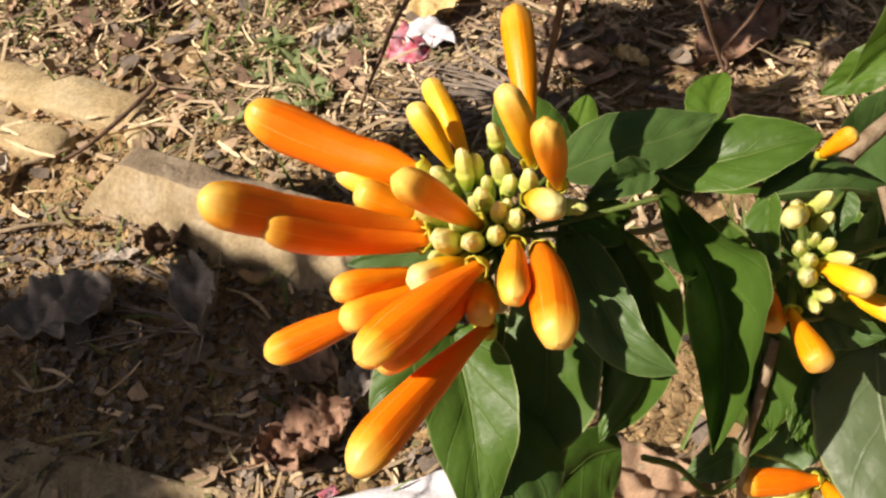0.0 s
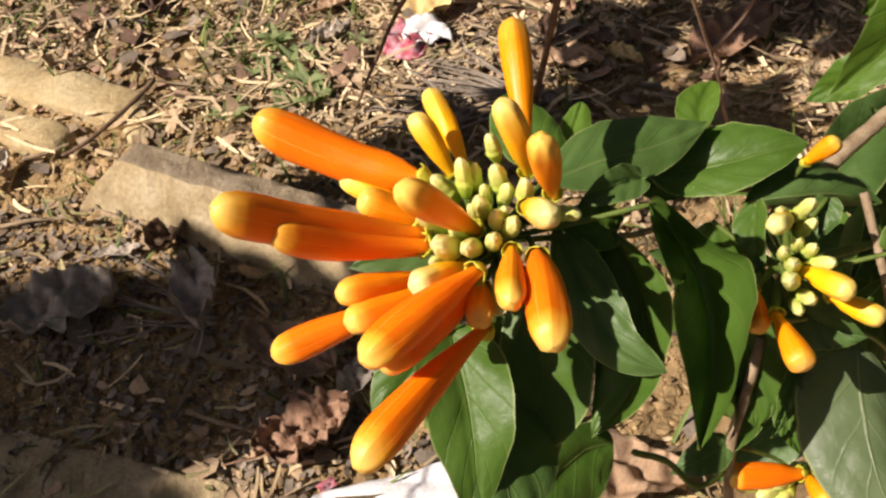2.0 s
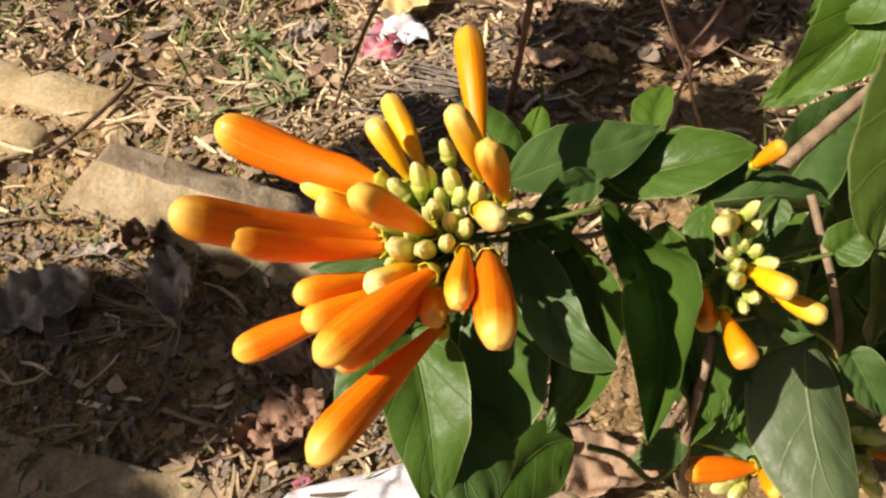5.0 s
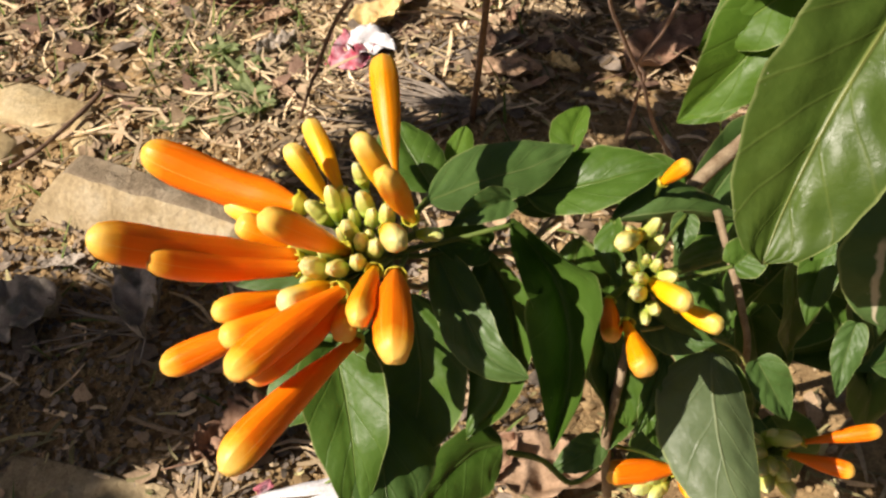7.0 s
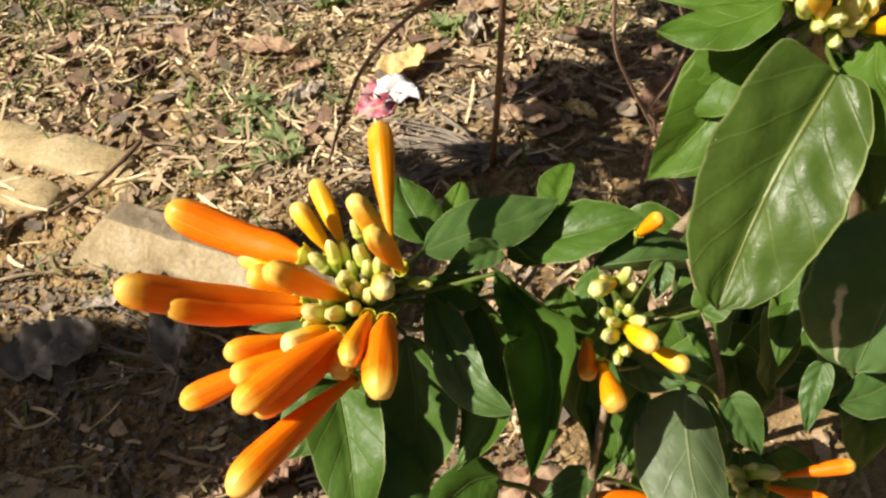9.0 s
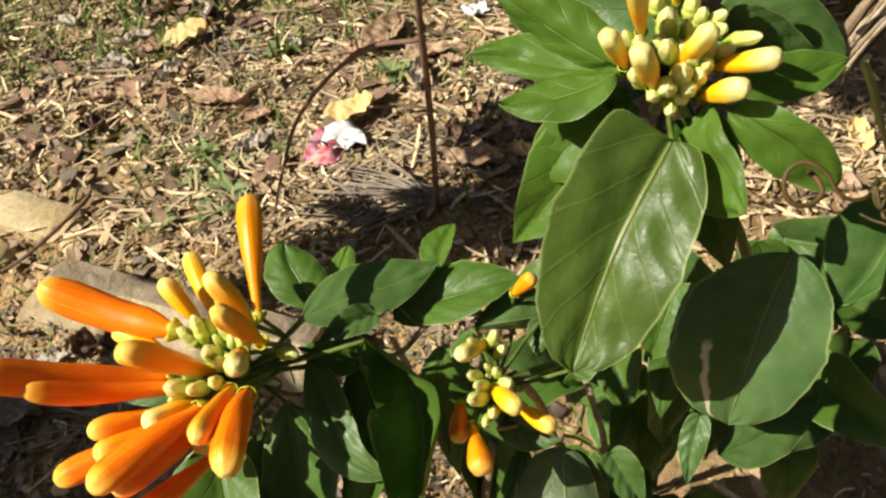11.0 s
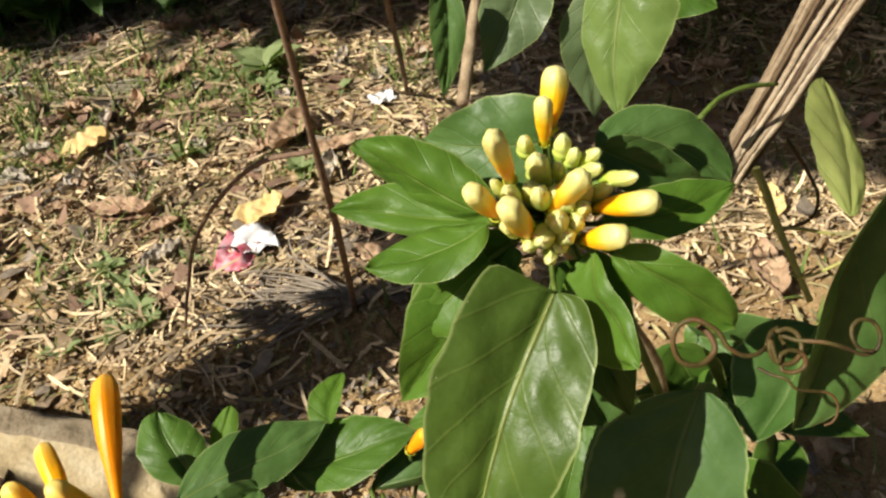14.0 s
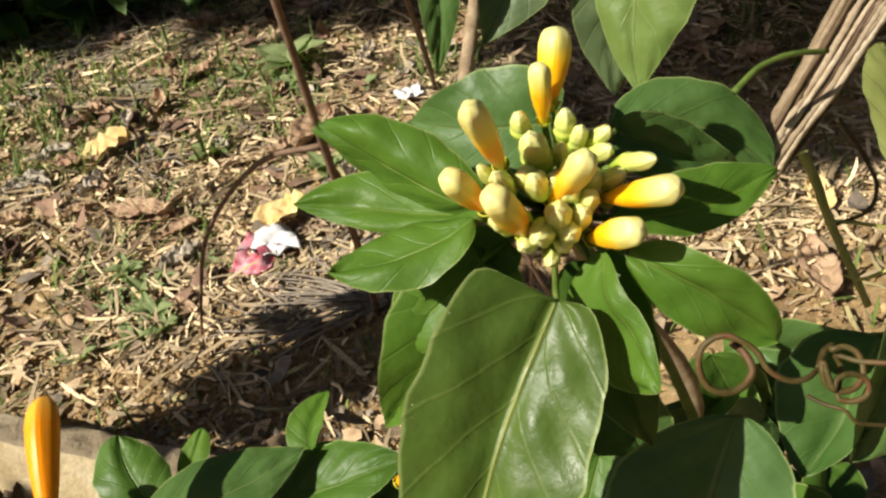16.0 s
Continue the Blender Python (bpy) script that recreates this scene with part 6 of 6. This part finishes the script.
# fallen leaves
dead_leaf((-0.344, 0.508), 0.100, 0.094, 20, DEAD_GREY, 'grey dry lobed leaf lying on shaded soil', crumple=0.36, seed=3, lobes=0.11, fine=0.5)
dead_leaf((-0.264, 0.592), 0.058, 0.045, 70, DEAD_DARK, 'small dark curled leaf on the soil', crumple=0.3, seed=4)
dead_leaf((-0.226, 0.512), 0.084, 0.058, 105, DEAD_GREY, 'pale grey folded dead leaf on the soil', crumple=0.6, seed=5, lift=0.014)
dead_leaf((-0.310, 0.575), 0.045, 0.020, 10, DEAD_GREY, 'narrow grey dead leaf beside the kerb', crumple=0.3, seed=6)
dead_leaf((-0.138, 0.445), 0.088, 0.068, 150, DEAD_TAN, 'crumpled tan dead leaf on shaded soil', crumple=0.34, seed=8, lobes=0.08, fine=0.6, lift=0.014)
dead_leaf((-0.122, 0.368), 0.082, 0.070, 30, DEAD_BROWN, 'crumpled and broken brown dead leaf on the soil', crumple=0.42, seed=9, lobes=0.12, fine=0.9)
dead_leaf((-0.083, 0.417), 0.045, 0.035, 60, DEAD_GREY, 'broken grey leaf scrap on the soil', crumple=0.5, seed=10)
dead_leaf((-0.186, 0.988), 0.085, 0.045, 160, DEAD_BROWN, 'smooth reddish brown fallen leaf on straw', crumple=0.25, seed=11, lift=0.012)
dead_leaf((-0.132, 0.950), 0.050, 0.026, 20, DEAD_TAN, 'small tan fallen leaf on straw', crumple=0.3, seed=12)
dead_leaf((-0.001, 0.930), 0.074, 0.060, 15, DEAD_YELLOW, 'curled yellow fallen leaf on straw', crumple=0.34, seed=13, lift=0.014, tilt=-18)
dead_leaf((0.322, 0.835), 0.130, 0.092, 35, DEAD_BROWN, 'large reddish brown dead leaf in shade', crumple=0.3, seed=14, lobes=0.06, lift=0.016)
dead_leaf((0.137, 0.814), 0.080, 0.052, -10, DEAD_TAN, 'tan dead leaf in the shade behind the vine', crumple=0.3, seed=15)
dead_leaf((0.201, 0.818), 0.044, 0.030, -40, DEAD_YELLOW, 'small yellowish dead leaf', crumple=0.35, seed=16, lift=0.012)
dead_leaf((-0.457, 0.699), 0.055, 0.030, 80, DEAD_GREY, 'pale curled leaf scrap on the soil', crumple=0.5, seed=17)
dead_leaf((0.106, 0.320), 0.110, 0.080, -15, DEAD_TAN, 'large pale brown dead leaf under the vine', crumple=0.35, seed=18)
dead_leaf((0.069, 0.327), 0.060, 0.050, 40, DEAD_BROWN, 'curled brown dead leaf under the vine', crumple=0.4, seed=19)
dead_leaf((-0.244, 1.150), 0.094, 0.060, 20, DEAD_YELLOW, 'curled yellow fallen leaf standing in straw', crumple=0.34, seed=20, lift=0.018, tilt=-20)
dead_leaf((-0.264, 1.136), 0.060, 0.030, -20, DEAD_BROWN, 'brown fallen leaf in the straw', crumple=0.3, seed=21)
dead_leaf((-0.183, 0.994), 0.090, 0.052, -12, DEAD_TAN, 'smooth reddish tan fallen leaf on straw', crumple=0.3, seed=22, lift=0.016)
dead_leaf((-0.130, 0.957), 0.045, 0.022, 30, DEAD_TAN, 'narrow tan fallen leaf on straw', crumple=0.3, seed=23)
dead_leaf((-0.332, 1.107), 0.050, 0.028, -30, DEAD_GREY, 'grey shrivelled leaf on straw', crumple=0.5, seed=24)
dead_leaf((0.576, 1.139), 0.095, 0.060, 20, DEAD_TAN, 'tan dead leaf in shade', crumple=0.35, seed=25)
dead_leaf((0.095, 1.039), 0.070, 0.040, 10, DEAD_TAN, 'broad tan dead leaf in the straw', crumple=0.3, seed=26)
dead_leaf((0.003, 1.071), 0.050, 0.030, 40, DEAD_TAN, 'tan dead leaf in the straw', crumple=0.4, seed=28)
dead_leaf((-0.183, 1.338), 0.060, 0.030, -30, DEAD_BROWN, 'brown dead leaf in the straw', crumple=0.4, seed=29)
dead_leaf((0.252, 1.264), 0.070, 0.040, 30, DEAD_TAN, 'tan dead leaf in the straw', crumple=0.4, seed=30)
dead_leaf((0.578, 0.776), 0.060, 0.042, 80, DEAD_YELLOW, 'dry yellow leaf beside the vine', crumple=0.3, seed=31)
dead_leaf((0.530, 0.674), 0.090, 0.050, 80, DEAD_TAN, 'broad tan dead leaf beside the vine', crumple=0.3, seed=33)
dead_leaf((0.208, 0.478), 0.070, 0.050, 80, DEAD_TAN, 'tan dead leaf under the vine', crumple=0.4, seed=34)
dead_leaf((-0.440, 1.317), 0.040, 0.030, 10, DEAD_YELLOW, 'pale dry leaf in the grass', crumple=0.4, seed=35)
dead_leaf((-0.140, 1.594), 0.050, 0.040, 60, DEAD_TAN, 'pale tan leaf at the foot of the hedge', crumple=0.5, seed=36)
rng = random.Random(51)
for k in range(120):
    mat, word = ((DEAD_BROWN, 'brown'), (DEAD_TAN, 'tan'), (DEAD_GREY, 'grey'), (DEAD_DARK, 'dark brown'), (DEAD_TAN, 'tan'))[k % 5]
    size = rng.uniform(0.018, 0.048) if k < 60 else rng.uniform(0.025, 0.058)
    place = (rng.uniform(-0.6, 0.9), rng.uniform(0.78, 1.6)) if k < 60 else (rng.uniform(-0.45, 0.2), rng.uniform(0.98, 1.5))
    dead_leaf(place, size, size * rng.uniform(0.4, 0.75), rng.uniform(0, 360), mat, 'small shrivelled ' + word + ' leaf in the straw', crumple=rng.uniform(0.3, 0.6), seed=100 + k, lift=rng.uniform(0.004, 0.012))
# paper scraps
me, m = crumpled_sheet('paper_scrap', (-0.018, 0.890), (0.052, 0.054), 20, PAPER_WHITE, 0.022, 4)
scrap = thing_from('paper_scrap', me, 'crumpled white and pink paper scrap on straw', 'paper scrap')
scrap.matrix_world = m
me, m = crumpled_sheet('pink_side', (-0.036, 0.872), (0.060, 0.046), 70, PAPER_PINK, 0.018, 9)
hang(part('pink_side', me, None, 'pink printed side'), scrap, m)
me, m = crumpled_sheet('paper_wrapper', (-0.050, 0.306), (0.120, 0.045), 12, PAPER_WHITE, 0.010, 14)
wrapper = thing_from('paper_wrapper', me, 'white paper wrapper with a red edge on the soil', 'paper wrapper')
wrapper.matrix_world = m
me, m = crumpled_sheet('red_edge', (-0.104, 0.325), (0.014, 0.008), 30, PAPER_PINK, 0.004, 15)
hang(part('red_edge', me, None, 'red printed edge'), wrapper, m)
me, m = crumpled_sheet('paper_bit', (0.173, 1.145), (0.036, 0.028), 10, PAPER_WHITE, 0.016, 21)
thing_from('paper_bit', me, 'small white paper bit in the straw', 'paper scrap').matrix_world = m
# twigs
twig([(-0.314, 0.820, 0.020), (-0.333, 0.784, 0.018), (-0.353, 0.750, 0.018), (-0.372, 0.726, 0.016), (-0.393, 0.711, 0.014)], 0.0028, STALK_BROWN)
twig([(-0.436, 0.715, 0.010), (-0.413, 0.719, 0.012), (-0.388, 0.730, 0.014)], 0.0026, STALK_DRY)
twig([(-0.348, 0.871, 0.012), (-0.329, 0.849, 0.014), (-0.314, 0.820, 0.020), (-0.294, 0.819, 0.014), (-0.238, 0.808, 0.010)], 0.0016, STALK_DRY)
twig([(-0.336, 0.630, 0.010), (-0.308, 0.614, 0.012), (-0.282, 0.599, 0.010)], 0.0028, STALK_DRY)
twig([(-0.433, 0.622, 0.008), (-0.400, 0.624, 0.012), (-0.361, 0.627, 0.008)], 0.0024, STALK_DRY)
twig([(-0.221, 0.401, 0.008), (-0.192, 0.387, 0.010), (-0.165, 0.379, 0.008)], 0.0026, STALK_DRY)
twig([(0.121, 0.327, 0.020), (0.151, 0.331, 0.022), (0.186, 0.344, 0.020)], 0.0028, STALK_DRY)
twig([(-0.444, 0.866, 0.010), (-0.420, 0.881, 0.014), (-0.399, 0.894, 0.010)], 0.0012, STALK_DRY)
# grass and weeds
grass_tuft((-0.355, 0.945), 0.045, 6, 40)
grass_tuft((-0.236, 0.772), 0.030, 5, 41)
grass_tuft((-0.344, 0.938), 0.045, 6, 42)
grass_tuft((-0.110, 1.130), 0.055, 5, 43)
grass_tuft((-0.164, 1.198), 0.050, 4, 44)
grass_tuft((-0.474, 1.327), 0.070, 9, 45)
grass_tuft((-0.345, 1.225), 0.050, 8, 46)
grass_tuft((-0.329, 1.285), 0.060, 7, 47)
grass_tuft((-0.394, 1.366), 0.070, 9, 48)
grass_tuft((-0.356, 1.403), 0.060, 8, 49)
grass_tuft((-0.424, 1.344), 0.070, 9, 50)
grass_tuft((-0.134, 1.316), 0.060, 5, 51)
grass_tuft((-0.120, 1.141), 0.055, 5, 52)
grass_tuft((-0.047, 1.282), 0.050, 5, 53)
grass_tuft((0.055, 1.276), 0.060, 5, 54)
grass_tuft((-0.176, 1.299), 0.050, 4, 55)
grass_tuft((0.039, 1.229), 0.040, 5, 56)
grass_tuft((-0.108, 0.932), 0.030, 4, 57)
grass_tuft((0.618, 0.785), 0.050, 6, 58)
grass_tuft((0.624, 0.829), 0.050, 5, 59)
herb((0.009, 1.294), 0.075, 9, 80)
herb((0.005, 1.239), 0.050, 7, 81)
herb((-0.192, 0.892), 0.024, 7, 82)
herb((-0.202, 0.862), 0.022, 6, 83)
herb((-0.162, 0.837), 0.024, 7, 84)
herb((-0.145, 0.871), 0.022, 6, 85)
herb((-0.173, 0.813), 0.020, 6, 86)
herb((-0.124, 0.822), 0.020, 5, 87)
herb((-0.212, 0.832), 0.020, 5, 88)
herb((-0.225, 0.780), 0.020, 5, 89)
herb((-0.092, 0.878), 0.024, 6, 90)
herb((-0.036, 0.870), 0.022, 6, 91)
herb((-0.180, 0.851), 0.020, 5, 92)
herb((0.063, 1.014), 0.030, 4, 93)
herb((-0.064, 1.306), 0.030, 5, 94)
herb((0.117, 1.202), 0.030, 4, 95)
herb((-0.191, 0.894), 0.030, 8, 120)
herb((-0.165, 0.851), 0.034, 9, 121)
herb((-0.150, 0.804), 0.032, 8, 122)
herb((-0.171, 0.775), 0.028, 8, 123)
herb((-0.227, 0.762), 0.026, 7, 124)
herb((-0.135, 0.780), 0.030, 8, 125)
herb((-0.198, 0.842), 0.024, 7, 126)
herb((-0.097, 1.102), 0.040, 8, 127)
herb((0.048, 1.011), 0.040, 8, 128)
grass_tuft((-0.358, 0.957), 0.040, 7, 140)
grass_tuft((-0.508, 1.050), 0.060, 10, 141)
grass_tuft((-0.464, 1.108), 0.060, 10, 142)
grass_tuft((-0.098, 1.110), 0.080, 8, 143)
grass_tuft((0.059, 0.985), 0.060, 8, 144)
grass_tuft((-0.102, 0.937), 0.045, 7, 145)
grass_tuft((-0.563, 1.207), 0.060, 9, 146)
grass_tuft((-0.447, 1.188), 0.060, 8, 147)
grass_tuft((-0.354, 1.143), 0.040, 6, 148)
dead_leaf((-0.348, 1.112), 0.060, 0.040, 30, DEAD_GREY, 'grey curled dead leaf in the straw', crumple=0.4, seed=41, lift=0.012)
dead_leaf((-0.338, 0.964), 0.050, 0.035, 60, DEAD_DARK, 'small dark dead leaf in the straw', crumple=0.4, seed=42)
dead_leaf((-0.124, 0.893), 0.055, 0.030, 35, DEAD_GREY, 'grey curled dead leaf in the straw', crumple=0.5, seed=43, lift=0.012)
dead_leaf((0.042, 1.095), 0.100, 0.070, 60, DEAD_TAN, 'broad tan dead leaf in the straw', crumple=0.25, seed=44, lift=0.012)
dead_leaf((-0.296, 1.141), 0.050, 0.035, -20, DEAD_BROWN, 'reddish brown leaf beside the yellow leaf', crumple=0.3, seed=45, lift=0.01)
# fans of dry grass
dry_fan((-0.216, 0.499), 20, 0.105, 150, 55, 1)
dry_fan((0.021, 0.745), 20, 0.110, 170, 70, 2)
dry_fan((0.101, 0.756), 26, 0.130, 165, 60, 3)
dry_fan((0.073, 0.777), 20, 0.120, 172, 40, 8)
dry_fan((-0.176, 1.140), 10, 0.080, -60, 50, 9)
dry_fan((0.040, 0.841), 22, 0.100, 20, 50, 6)
dry_fan((-0.222, 1.177), 12, 0.090, -40, 60, 4)
dry_fan((-0.257, 1.330), 20, 0.090, -30, 50, 5)
dry_fan((0.752, 0.917), 16, 0.060, 100, 120, 7)
dry_fan((-0.215, 1.130), 11, 0.130, -35, 70, 12)
for k, (fx, fy, fa) in enumerate(((-0.349, 1.520, -30), (-0.285, 1.530, 200), (-0.352, 1.446, 20), (-0.213, 1.480, 160), (-0.420, 1.400, -10), (-0.092, 1.440, 190))):
    dry_fan((fx, fy), 9, 0.150, fa, 90, 70 + k)
grass_tuft((-0.111, 1.100), 0.085, 6, 150, (0.004, 0.0065), "tuft of broad green grass blades in the straw")
grass_tuft((-0.257, 1.226), 0.060, 7, 151, (0.003, 0.005), "tuft of broad green grass blades in the straw")
grass_tuft((-0.364, 1.272), 0.060, 8, 152, (0.002, 0.004))
grass_tuft((-0.339, 1.332), 0.060, 8, 153, (0.002, 0.004))
